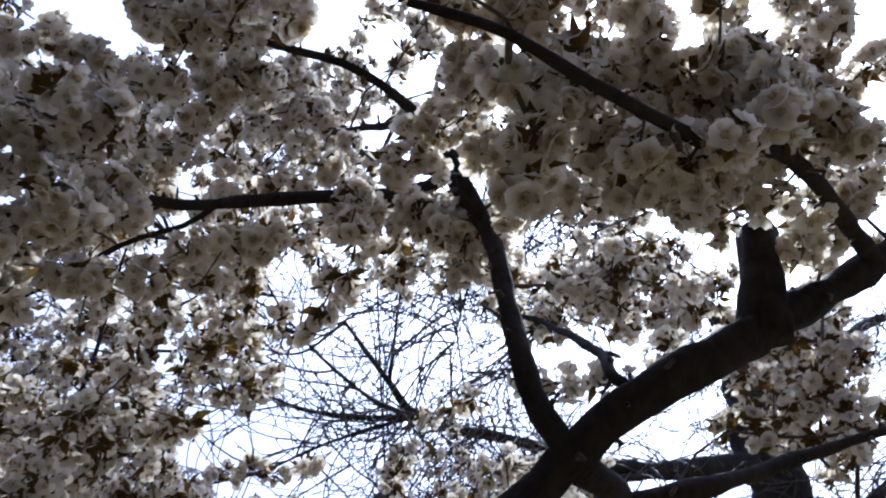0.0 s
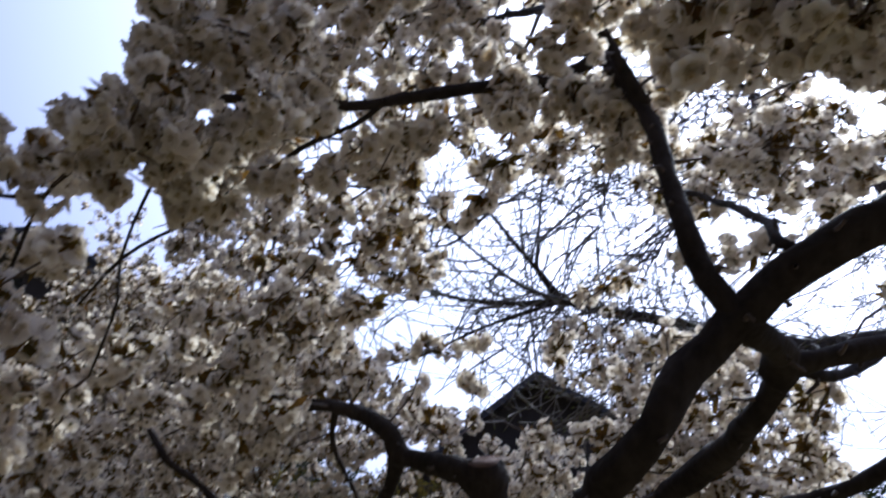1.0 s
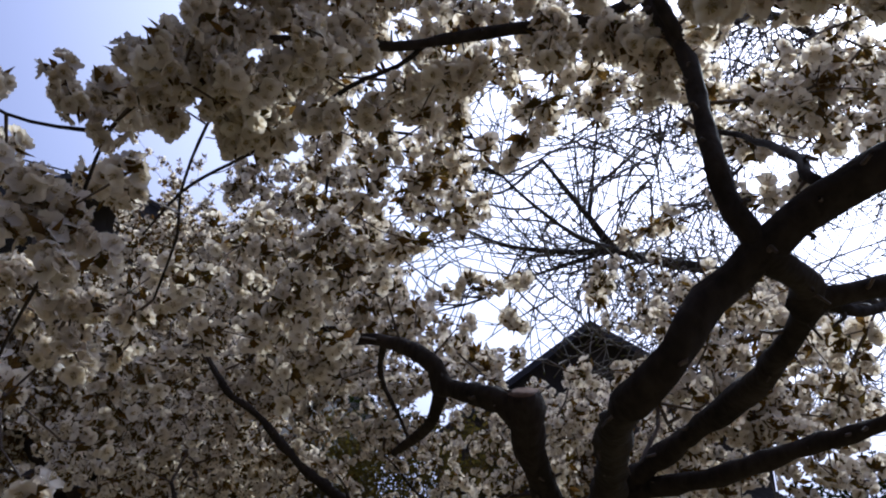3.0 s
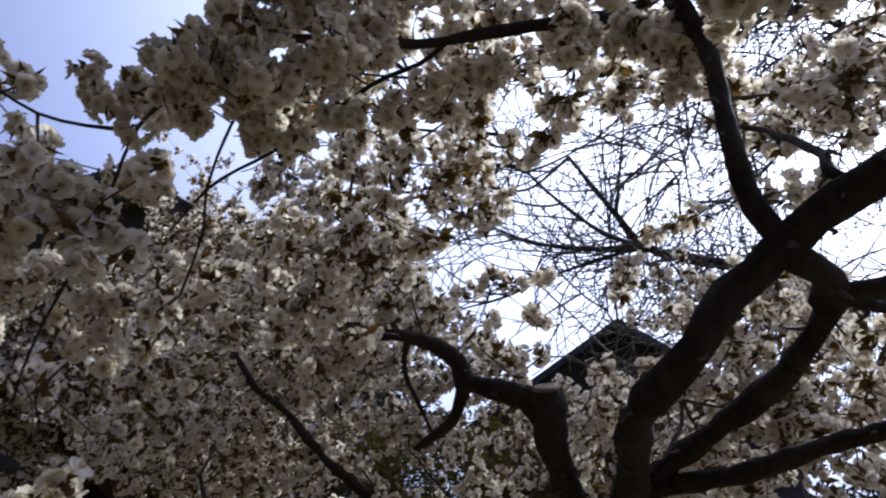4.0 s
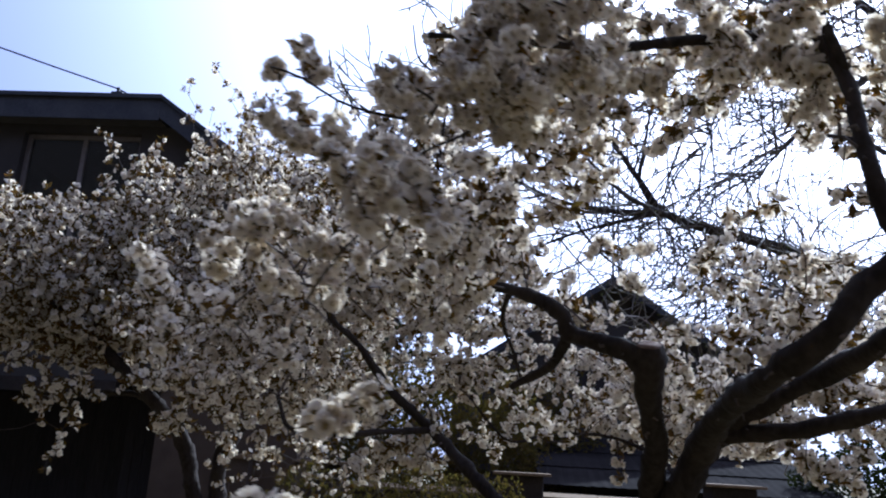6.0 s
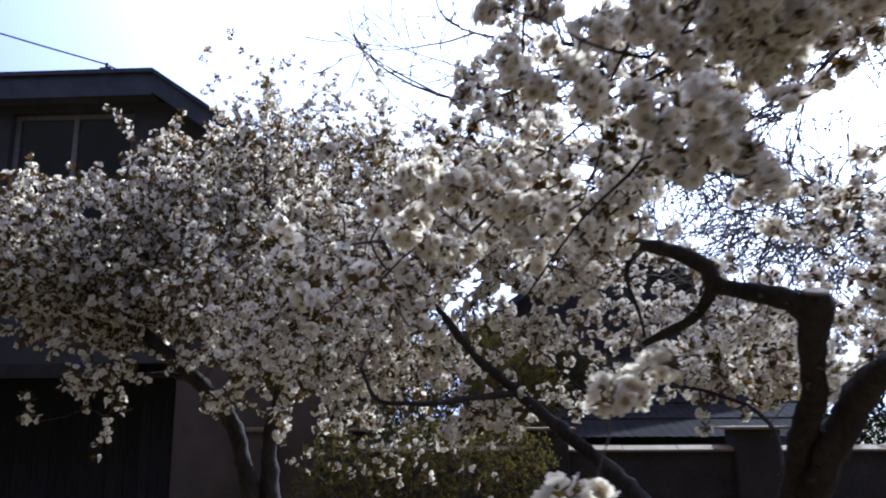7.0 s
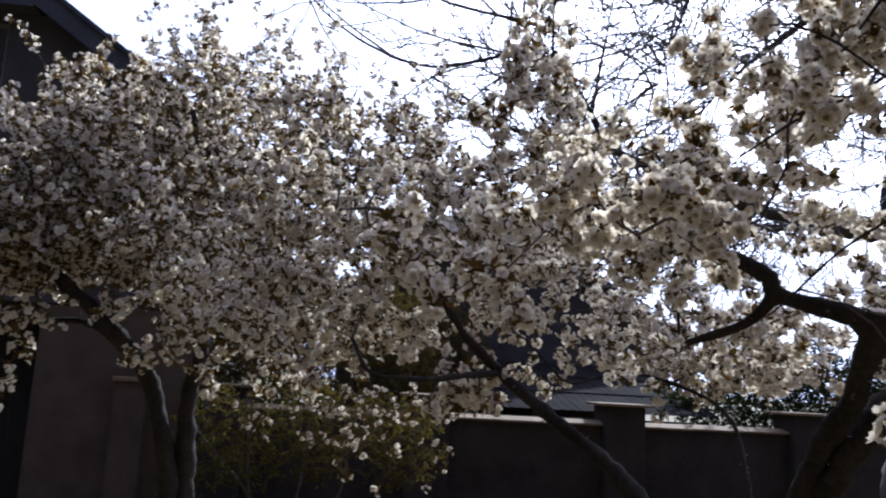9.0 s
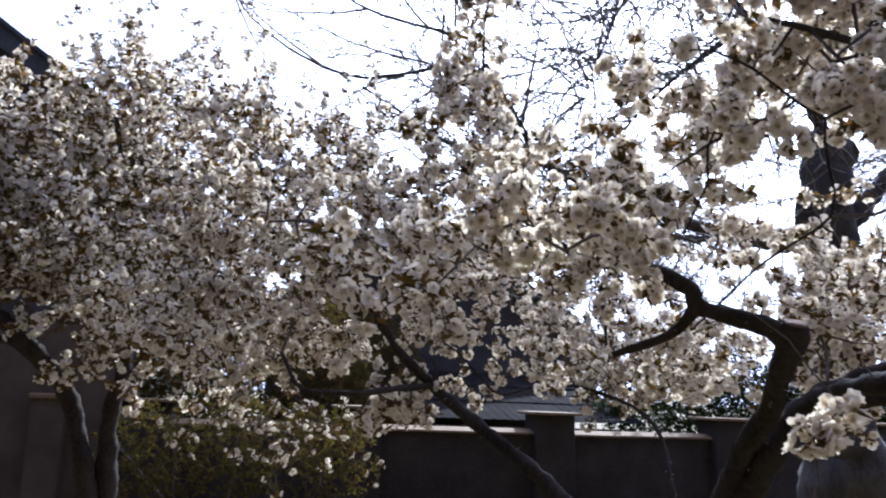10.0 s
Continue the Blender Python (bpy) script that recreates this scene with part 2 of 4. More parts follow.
def flower_arrays(rng, detail):
    """One five-petalled flower facing +z, 3 cm across; detail 0 to 2."""
    cols, rows = ((1, 2), (1, 3), (3, 3))[detail]
    vs, fs, ms = [], [], []
    base = 0
    cup0 = rng.uniform(0.08, 0.55)
    for p in range(5):
        v, f = petal_arrays(cols, rows, 0.0160 * rng.uniform(0.92, 1.08), 0.0165 * rng.uniform(0.9, 1.1), cup0 + rng.uniform(-0.15, 0.15))
        a = 2 * math.pi * (p + rng.uniform(-0.08, 0.08)) / 5
        rot = np.array([[math.cos(a), -math.sin(a), 0], [math.sin(a), math.cos(a), 0], [0, 0, 1]])
        vs.append(v @ rot.T)
        fs.append(f + base)
        ms += [0] * len(f)
        base += len(v)
    stamens = (3, 5, 11)[detail]
    for s in range(stamens):
        a = 2 * math.pi * (s + rng.uniform(-0.2, 0.2)) / stamens
        out, high = rng.uniform(0.003, 0.0055), rng.uniform(0.006, 0.0095)
        w = 0.0008 if detail == 2 else 0.0014
        c, d = np.array([math.cos(a), math.sin(a), 0]), np.array([-math.sin(a), math.cos(a), 0])
        tip = c * out + np.array([0, 0, high])
        vs.append(np.array([c * 0.0006, tip - d * w, tip + d * w + np.array([0, 0, 0.001])]))
        fs.append(np.array([[base, base + 1, base + 2]]))
        ms.append(1)
        base += 3
    cal = (3, 4, 5)[detail]
    ring = [(0.0042 * math.cos(2 * math.pi * s / cal), 0.0042 * math.sin(2 * math.pi * s / cal), 0.0005) for s in range(cal)]
    vs.append(np.array(ring + [(0, 0, -0.006)]))
    fs.append(np.array([[base + s, base + cal, base + (s + 1) % cal] for s in range(cal)]))
    ms += [2] * cal
    return np.concatenate(vs), np.concatenate(fs), np.array(ms)


def basis(way):
    """A turn that takes +z to way."""
    w = np.asarray(way, float) / (np.linalg.norm(way) + 1e-9)
    h = np.array([1.0, 0, 0]) if abs(w[0]) < 0.8 else np.array([0, 1.0, 0])
    x = np.cross(h, w)
    x /= np.linalg.norm(x)
    return np.stack([x, np.cross(w, x), w], 1)


def cluster_arrays(rng, flowers, detail, leaves):
    """An umbel: flowers on short stalks round one spur, with a few young leaves at its base."""
    vs, fs, ms = [], [], []
    base = 0
    for n in range(flowers):
        while True:
            way = rng.normal(size=3) + np.array([0, 0, 0.45])
            if np.linalg.norm(way) > 0.3:
                break
        way /= np.linalg.norm(way)
        reach = rng.uniform(0.012, 0.026 if detail == 2 else 0.034)
        face = way + rng.normal(size=3) * 0.35
        v, f, m = flower_arrays(rng, detail)
        v = (v * rng.uniform(0.88, 1.12)) @ basis(face).T + way * reach
        vs.append(v)
        fs.append(f + base)
        ms.append(m)
        base += len(v)
        b = basis(way)
        w = 0.0009
        vs.append(np.array([b[:, 0] * w, -b[:, 0] * w, way * (reach - 0.004)]))
        fs.append(np.array([[base, base + 1, base + 2]]))
        ms.append(np.array([2]))
        base += 3
    for n in range(leaves):
        way = rng.normal(size=3) + np.array([0, 0, 0.6])
        b = basis(way)
        ln, wd = rng.uniform(0.022, 0.046), rng.uniform(0.005, 0.009)
        v = np.array([[0, 0, 0.004], [wd, 0.002, ln * 0.5], [0, -0.002, ln * 0.55], [-wd, 0.002, ln * 0.5], [0, 0.004, ln]]) @ b.T
        vs.append(v)
        fs.append(np.array([[0, 1, 2], [0, 2, 3], [1, 4, 2], [2, 4, 3]]) + base)
        ms.append(np.array([3] * 4))
        base += 5
    return np.concatenate(vs), np.concatenate(fs), np.concatenate(ms)


CLUSTER_RNG = np.random.default_rng(11)
CLUSTERS = [[cluster_arrays(CLUSTER_RNG, int(CLUSTER_RNG.integers(lo, hi)), d, lv) for _ in range(7)]
            for d, lo, hi, lv in ((0, 3, 6, 8), (1, 6, 9, 8), (2, 10, 15, 4))]
BLOSSOM = [PETAL, CENTRE, STALK, LEAF]


def leaf_clump(rng, leaves):
    """A small tuft of pointed leaves."""
    vs, fs, ms = [], [], []
    for n in range(leaves):
        b = basis(rng.normal(size=3) + np.array([0, 0, 0.3]))
        at = rng.normal(size=3) * 0.02
        ln, wd = rng.uniform(0.035, 0.06), rng.uniform(0.011, 0.018)
        vs.append(np.array([[0, 0, 0.004], [wd, 0.003, ln * 0.5], [0, -0.003, ln * 0.55], [-wd, 0.003, ln * 0.5], [0, 0.006, ln]]) @ b.T + at)
        fs.append(np.array([[0, 1, 2], [0, 2, 3], [1, 4, 2], [2, 4, 3]]) + 5 * n)
        ms.append(np.zeros(4, int))
    return np.concatenate(vs), np.concatenate(fs), np.concatenate(ms)


CLUSTERS.append([leaf_clump(CLUSTER_RNG, 9) for _ in range(7)])


def place_clusters(rng, spots, ways, sizes, detail):
    """Arrays of many clusters at spots, turned to ways."""
    vs, fs, ms, base = [], [], [], 0
    for p, w, s in zip(spots, ways, sizes):
        v, f, m = CLUSTERS[detail][int(rng.integers(7))]
        a = rng.uniform(0, 6.283)
        spin = np.array([[math.cos(a), -math.sin(a), 0], [math.sin(a), math.cos(a), 0], [0, 0, 1]])
        vs.append((v * s) @ (basis(w) @ spin).T + p)
        fs.append(f + base)
        ms.append(m)
        base += len(v)
    return np.concatenate(vs), np.concatenate(fs), np.concatenate(ms)


# ---- twigs ----
def tubes(a, b, ra, rb, sides):
    """Arrays of straight tapering tubes from points a to points b."""
    n = len(a)
    way = b - a
    long = np.linalg.norm(way, axis=1, keepdims=True) + 1e-9
    way = way / long
    h = np.where(np.abs(way[:, :1]) < 0.8, [[1.0, 0, 0]], [[0, 1.0, 0]])
    x = np.cross(h, way)
    x /= np.linalg.norm(x, axis=1, keepdims=True)
    y = np.cross(way, x)
    ang = np.arange(sides) * 2 * math.pi / sides
    ring = x[:, None] * np.cos(ang)[None, :, None] + y[:, None] * np.sin(ang)[None, :, None]
    lo = a[:, None] + ring * ra[:, None, None] - (way * ra[:, None] * 0.5)[:, None]
    hi = b[:, None] + ring * rb[:, None, None] + (way * rb[:, None] * 0.5)[:, None]
    verts = np.concatenate([lo, hi], 1).reshape(-1, 3)
    s = np.arange(sides)
    t = (s + 1) % sides
    quad = np.concatenate([np.stack([s, t, t + sides], 1), np.stack([s, t + sides, s + sides], 1)])
    faces = (quad[None] + (np.arange(n) * 2 * sides)[:, None, None]).reshape(-1, 3)
    return verts, faces


class Skeleton:
    """Nodes of a tree's wood: limbs first, then twigs that reach out to the spots where blossom sits."""

    def __init__(self, seed):
        self.rng = np.random.default_rng(seed)
        self.p, self.up, self.fixed = [], [], []

    def limb(self, line, radii):
        prev = -1
        for q, r in zip(line, radii):
            self.p.append(np.array(q))
            self.up.append(prev)
            self.fixed.append(float(r))
            prev = len(self.p) - 1

    def reach(self, spots, step=0.06, wobble=0.012):
        """Joins each spot to the nearest wood, nearest spots first; returns the node of each spot."""
        wood = np.array(self.p)
        far = np.array([np.min(((wood - s) ** 2).sum(1)) for s in spots])
        nodes = np.zeros((len(self.p) + 12 * len(spots) + 10, 3))
        nodes[: len(self.p)] = wood
        ends = {}
        for k in np.argsort(far):
            n = len(self.p)
            d2 = ((nodes[:n] - spots[k]) ** 2).sum(1)
            j = int(np.argmin(d2))
            long = math.sqrt(d2[j])
            pieces = max(1, min(10, int(long / step)))
            start, prev = nodes[j].copy(), j
            bow = np.cross(spots[k] - start, self.rng.normal(size=3))
            bow *= self.rng.uniform(0.06, 0.20) * long / (np.linalg.norm(bow) + 1e-9)
            for i in range(1, pieces + 1):
                t = i / pieces
                q = start + (spots[k] - start) * t
                if i < pieces:
                    q = q + self.rng.normal(size=3) * wobble * 0.45 + bow * math.sin(math.pi * t)
                nodes[len(self.p)] = q
                self.p.append(q)
                self.up.append(prev)
                self.fixed.append(0.0)
                prev = len(self.p) - 1
            ends[int(k)] = prev
        return ends

    def radii(self, tip=0.0011, power=2.35, most=0.012):
        total = np.zeros(len(self.p))
        for i in range(len(self.p) - 1, -1, -1):
            if total[i] == 0:
                total[i] = tip ** power
            if self.up[i] >= 0:
                total[self.up[i]] += total[i] * 0.82 + (0.0 if total[self.up[i]] else 0.18 * total[i])
        r = np.minimum(total ** (1 / power), most)
        return np.where(np.array(self.fixed) > 0, self.fixed, r)

    def twig_arrays(self, tip=0.0011, most=0.006):
        r = self.radii(tip, most=most)
        p, up = np.array(self.p), np.array(self.up)
        mine = np.array([i for i in range(len(p)) if self.fixed[i] == 0.0])
        ra = np.minimum(r[up[mine]], r[mine] * 1.5)
        return tubes(p[up[mine]], p[mine], ra, r[mine], 5)


def sprays(rng, blobs, fill, long=0.24, gap=0.045, thin_out=0.30, freq=3.0, thick=0.05, stray=0.008):
    """Spots along many short flowering shoots inside soft-edged ellipsoids (x, y, z, rx, ry, rz); fill: the share of room that blossom takes."""
    spots = []
    for x, y, z, rx, ry, rz in blobs:
        count = max(1, round(4.19 * rx * ry * rz * fill / (math.pi * thick ** 2 * long)))
        made = 0
        for _ in range(count * 4):
            if made >= count:
                break
            d = rng.normal(size=3)
            d /= np.linalg.norm(d)
            rad = rng.uniform(0, 1) ** (1 / 2.6)
            q = np.array([x, y, z]) + d * rad * np.array([rx, ry, rz])
            if noise.noise(Vector(q * freq)) * 0.5 + 0.5 < thin_out:
                continue
            made += 1
            way = rng.normal(size=3) * np.array([1.0, 1.0, 0.7]) + d * 0.5
            way /= np.linalg.norm(way)
            bend = rng.normal(size=3) * 0.25 + np.array([0, 0, 0.1])
            n = max(2, round(long * rng.uniform(0.55, 1.35) / gap))
            q = q - way * gap * n * 0.5
            for _ in range(n):
                spots.append(q + rng.normal(size=3) * stray)
                way = way + bend * (gap / long)
                way /= np.linalg.norm(way)
                q = q + way * gap
    return np.array(spots)


def scatter(rng, blobs, gap, thin_out=0.35, freq=4.0, edge=0.55):
    """Spots inside soft-edged ellipsoids (x, y, z, rx, ry, rz), at least gap apart, with holes where a noise is low."""
    kept, cells = [], {}
    for x, y, z, rx, ry, rz in blobs:
        count = int(4.19 * rx * ry * rz / gap ** 3 * 2.6) + 6
        for _ in range(count):
            d = rng.normal(size=3)
            d /= np.linalg.norm(d)
            rad = rng.uniform(0, 1) ** (1 / 3) * 1.18
            q = np.array([x, y, z]) + d * rad * np.array([rx, ry, rz])
            hole = noise.noise(Vector(q * freq)) * 0.5 + 0.5
            if hole < thin_out + max(0.0, rad - edge) * 0.55:
                continue
            key = tuple(np.floor(q / gap).astype(int))
            near = False
            for i in (-1, 0, 1):
                for j in (-1, 0, 1):
                    for k in (-1, 0, 1):
                        for o in cells.get((key[0] + i, key[1] + j, key[2] + k), ()):
                            if ((o - q) ** 2).sum() < gap * gap * 0.7:
                                near = True
            if not near:
                cells.setdefault(key, []).append(q)
                kept.append(q)
    return np.array(kept)


# ---- ground ----
def build_ground():
    bm = bmesh.new()
    bmesh.ops.create_grid(bm, x_segments=60, y_segments=60, size=40)
    for v in bm.verts:
        v.co.z = 0.035 * noise.noise(v.co * 0.5)
    rim = [e for e in bm.edges if e.is_boundary]
    made = bmesh.ops.extrude_edge_only(bm, edges=rim)
    for v in made["geom"]:
        if isinstance(v, bmesh.types.BMVert):
            v.co.x, v.co.y, v.co.z = v.co.x * 40, v.co.y * 40, 0
    tagged(part("ground", bm, GRASS, smooth=True), "rough spring grass under the trees", "ground", kind="structure")


# ---- garden wall ----
WALL_Y = 10.0


def build_wall():
    """Concrete wall with square capped pillars; each bay has its own pale coping stones, sloped to the garden."""
    wall = thing("wall_garden", (0, WALL_Y, 0), "concrete garden wall coloured dark for shade, with pale coping and square pillars", "wall", kind="structure")
    rng = random.Random(5)
    centres = [0.325 + 2.31 * i for i in range(-2, 6)]
    stone = None
    for c in centres:
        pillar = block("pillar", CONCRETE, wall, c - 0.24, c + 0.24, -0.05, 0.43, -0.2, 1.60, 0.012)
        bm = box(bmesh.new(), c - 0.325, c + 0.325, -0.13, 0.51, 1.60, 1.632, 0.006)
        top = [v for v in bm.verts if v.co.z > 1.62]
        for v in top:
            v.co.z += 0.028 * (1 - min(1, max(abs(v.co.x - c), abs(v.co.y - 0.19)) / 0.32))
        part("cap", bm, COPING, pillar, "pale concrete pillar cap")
    for a, b in zip([-4.6] + [c + 0.24 for c in centres], [c - 0.24 for c in centres] + [14.0]):
        if b - a < 0.1:
            continue
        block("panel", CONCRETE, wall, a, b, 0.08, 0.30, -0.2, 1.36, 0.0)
        count = max(1, round((b - a) / 0.62))
        w = (b - a) / count
        for i in range(count):
            bm = bmesh.new()
            x0, x1 = a + i * w + 0.004, a + (i + 1) * w - 0.004
            lift = rng.uniform(-0.004, 0.004)
            prof = [(0.03, 1.36), (0.03, 1.382), (0.19, 1.425), (0.35, 1.382), (0.35, 1.36)]
            ends = [[bm.verts.new((x, y, z + lift)) for y, z in prof] for x in (x0, x1)]
            for s in range(5):
                t = (s + 1) % 5
                bm.faces.new((ends[0][s], ends[0][t], ends[1][t], ends[1][s]))
            bm.faces.new(list(reversed(ends[0])))
            bm.faces.new(ends[1])
            bmesh.ops.recalc_face_normals(bm, faces=bm.faces)
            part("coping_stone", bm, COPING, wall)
    return wall


def build_tan_wall():
    """Taller rendered wall that ends the garden wall beside the house, stepping down to it."""
    w = thing("wall_rendered", (0, WALL_Y, 0), "plain tan rendered wall under the house gable", "wall", kind="structure")
    block("panel", TAN, w, -6.36, -4.6, 0.0, 0.30, -0.2, 2.40)
    block("buttress", TAN, w, -5.44, -5.12, -0.16, -0.002, -0.2, 1.60)
    block("cap", COPING, w, -5.47, -5.09, -0.20, -0.003, 1.60, 1.655, 0.012, "pale sunlit coping on a buttress")


def build_passage_dark():
    """Tall near-black boards added for the dark of the passage between the house and the rendered wall."""
    g = thing("gate", (-7.17, WALL_Y + 0.85, 0), "tall black-brown boards added for the dark passage between house and wall", "gate")
    n = 6
    w = 0.83 / n
    for i in range(n):
        block("board", DARKWOOD, g, i * w + 0.003, (i + 1) * w - 0.003, 0.0, 0.03, 0.0, 2.9 - 0.006 * (i % 2))
    for z in (0.35, 1.45, 2.5):
        block("rail", DARKWOOD, g, 0.0, 0.83, 0.031, 0.075, z, z + 0.1)


# ---- house beside the garden ----
def build_window(house, x0, x1, z0, z1, bays):
    """A window set back in the wall opening: outer frame, mullions, panes with a dark room behind, sill."""
    win = new("window")
    win.parent = house
    tagged(win, "wide dark window with a weathered painted frame")
    f = 0.06
    for name, a, b, c, d in (("frame_rail", x0, x1, z0, z0 + f), ("frame_rail", x0, x1, z1 - f, z1)):
        block(name, FRAME, win, a, b, 0.10, 0.17, c, d, 0.004)
    for i in range(bays + 1):
        x = x0 + (x1 - x0 - f) * i / bays
        block("mullion", FRAME, win, x, x + f, 0.098, 0.172, z0 + f, z1 - f, 0.004)
    for i in range(bays):
        a, b = x0 + (x1 - x0 - f) * i / bays + f, x0 + (x1 - x0 - f) * (i + 1) / bays
        pane = block("pane", GLASS, win, a, b, 0.130, 0.136, z0 + f, z1 - f)
        pane.visible_shadow = False
    block("sill", COPING, win, x0 - 0.06, x1 + 0.06, -0.05, 0.12, z0 - 0.05, z0 - 0.002, 0.006)


def prism(name, pts, ya, yb, mat, parent):
    """An outline of (x, z) points drawn out from ya to yb."""
    bm = bmesh.new()
    ends = [[bm.verts.new((x, y, z)) for x, z in pts] for y in (ya, yb)]
    for q in range(len(pts)):
        r = (q + 1) % len(pts)
        bm.faces.new((ends[0][q], ends[0][r], ends[1][r], ends[1][q]))
    bm.faces.new(ends[0])
    bm.faces.new(list(reversed(ends[1])))
    bmesh.ops.recalc_face_normals(bm, faces=bm.faces)
    return part(name, bm, mat, parent)


def build_house():
    """Two-storey house whose gable end, clipped flat at the top, faces the garden; x to its right, y to the back."""
    h = thing("house", (-7.40, 9.98, 0), "two-storey rendered house with a dark clipped gable roof", "house", turn=2.0)
    deep, top, t = 7.5, 5.79, 0.25
    axis, flat, reach, fall = -0.75, 1.325, 3.55, 0.70  # middle of the gable, half its flat top, half its width, roof slope
    xl, xr = axis - 1.20, axis + 1.20
    eave = 5.86 - fall * (reach - flat)
    # middle of the front: an assumed wide garage mouth below, one window above
    gx0, gx1, gz = -3.6, xr, 2.25
    wx0, wx1, wz0, wz1 = -1.38, 0.25, 4.15, 5.68
    left = axis - reach
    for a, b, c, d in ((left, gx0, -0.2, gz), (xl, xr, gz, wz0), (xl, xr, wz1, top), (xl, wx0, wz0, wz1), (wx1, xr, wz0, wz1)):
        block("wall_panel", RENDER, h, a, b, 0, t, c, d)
    build_window(h, wx0, wx1, wz0, wz1, 2)
    # slanting shoulders of the gable, front and back
    for ya, yb in ((0, t), (deep - t, deep)):
        for side, foot in ((1, 2.42), (-1, gz)):
            inner, outer, bend = axis + side * 1.202, axis + side * reach, axis + side * (flat + 0.10)
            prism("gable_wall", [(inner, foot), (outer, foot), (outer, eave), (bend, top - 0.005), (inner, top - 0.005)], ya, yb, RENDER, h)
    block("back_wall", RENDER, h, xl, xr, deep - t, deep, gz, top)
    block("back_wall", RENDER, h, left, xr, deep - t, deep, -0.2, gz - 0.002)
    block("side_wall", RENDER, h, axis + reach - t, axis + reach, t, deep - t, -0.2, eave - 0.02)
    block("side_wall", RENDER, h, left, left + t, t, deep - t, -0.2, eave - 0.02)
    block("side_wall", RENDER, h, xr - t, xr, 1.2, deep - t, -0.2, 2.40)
    block("upper_floor", RENDER, h, left + t, axis + reach - t, t, deep - t, 2.55, 2.75)
    block("attic_floor", DARKWOOD, h, xl, xr, t, deep - t, 5.69, 5.78)
    # garage mouth: near-black boards added well back, standing for its deep shade
    door = new("garage_shade_boards")
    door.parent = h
    tagged(door, "black-brown boards added for the deep shade of the garage mouth")
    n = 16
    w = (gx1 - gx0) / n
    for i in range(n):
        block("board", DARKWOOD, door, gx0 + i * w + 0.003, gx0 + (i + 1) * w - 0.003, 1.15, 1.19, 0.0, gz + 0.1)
    block("lintel", CONCRETE, h, gx0 - 0.2, gx1, -0.012, t - 0.01, gz, gz + 0.18, 0.005)
    # roof: a flat top between two slopes, over a short boarded overhang with fascia and bargeboards
    y0, y1 = -0.25, deep + 0.25
    x0, x1 = axis - flat, axis + flat
    n = 15
    w = (x1 - x0) / n
    for i in range(n):
        block("soffit_board", SOFFIT, h, x0 + i * w + 0.002, x0 + (i + 1) * w - 0.002, y0 + 0.02, -0.002, 5.79, 5.815)
    block("fascia", ROOF, h, x0, x1, y0 - 0.02, y0 + 0.02, 5.77, 6.07, 0.004)
    prism("roof", [(x0 - 0.002, 6.07), (x1 + 0.002, 6.07), (x1 + 0.002, 6.125), (x0 - 0.002, 6.125)], y0 - 0.06, y1 + 0.06, ROOF, h)
    for side in (1, -1):
        xa, xb = axis + side * (flat + 0.003), axis + side * (reach + 0.42)
        for name, ya, yb, off, thick, mat in (("roof_slope", y0 - 0.06, y1 + 0.06, 0.0, 0.055, ROOF), ("bargeboard", y0 - 0.02, y0 + 0.03, -0.058, 0.26, ROOF), ("rake_soffit", y0 + 0.031, -0.003, -0.20, 0.03, SOFFIT)):
            za = 6.125 + off
            zb = za - fall * abs(xb - xa)
            prism(name, [(xa, za), (xb, zb), (xb, zb - thick), (xa, za - thick)], ya, yb, mat, h)
    # cable bracket on the eave
    bm = bmesh.new()
    box(bm, -0.13, 0.02, -0.02, 0.02, 6.11, 6.17, 0.005)
    box(bm, -0.06, -0.02, -0.02, 0.02, 6.17, 6.23, 0.005)
    for v in bm.verts:
        v.co += Vector((0.0, y0, 0))
    part("cable_bracket", bm, ROOF, h)
    return h


def cable(name, a, b, sag, label):
    line = [Vector(a).lerp(Vector(b), i / 14) - Vector((0, 0, sag * 4 * (i / 14) * (1 - i / 14))) for i in range(15)]
    ob = part(name, limb_mesh([tuple(p) for p in line], [0.011] * 15, 6, 0.0, 0, False), WIRE, None)
    return tagged(ob, label, "cable")


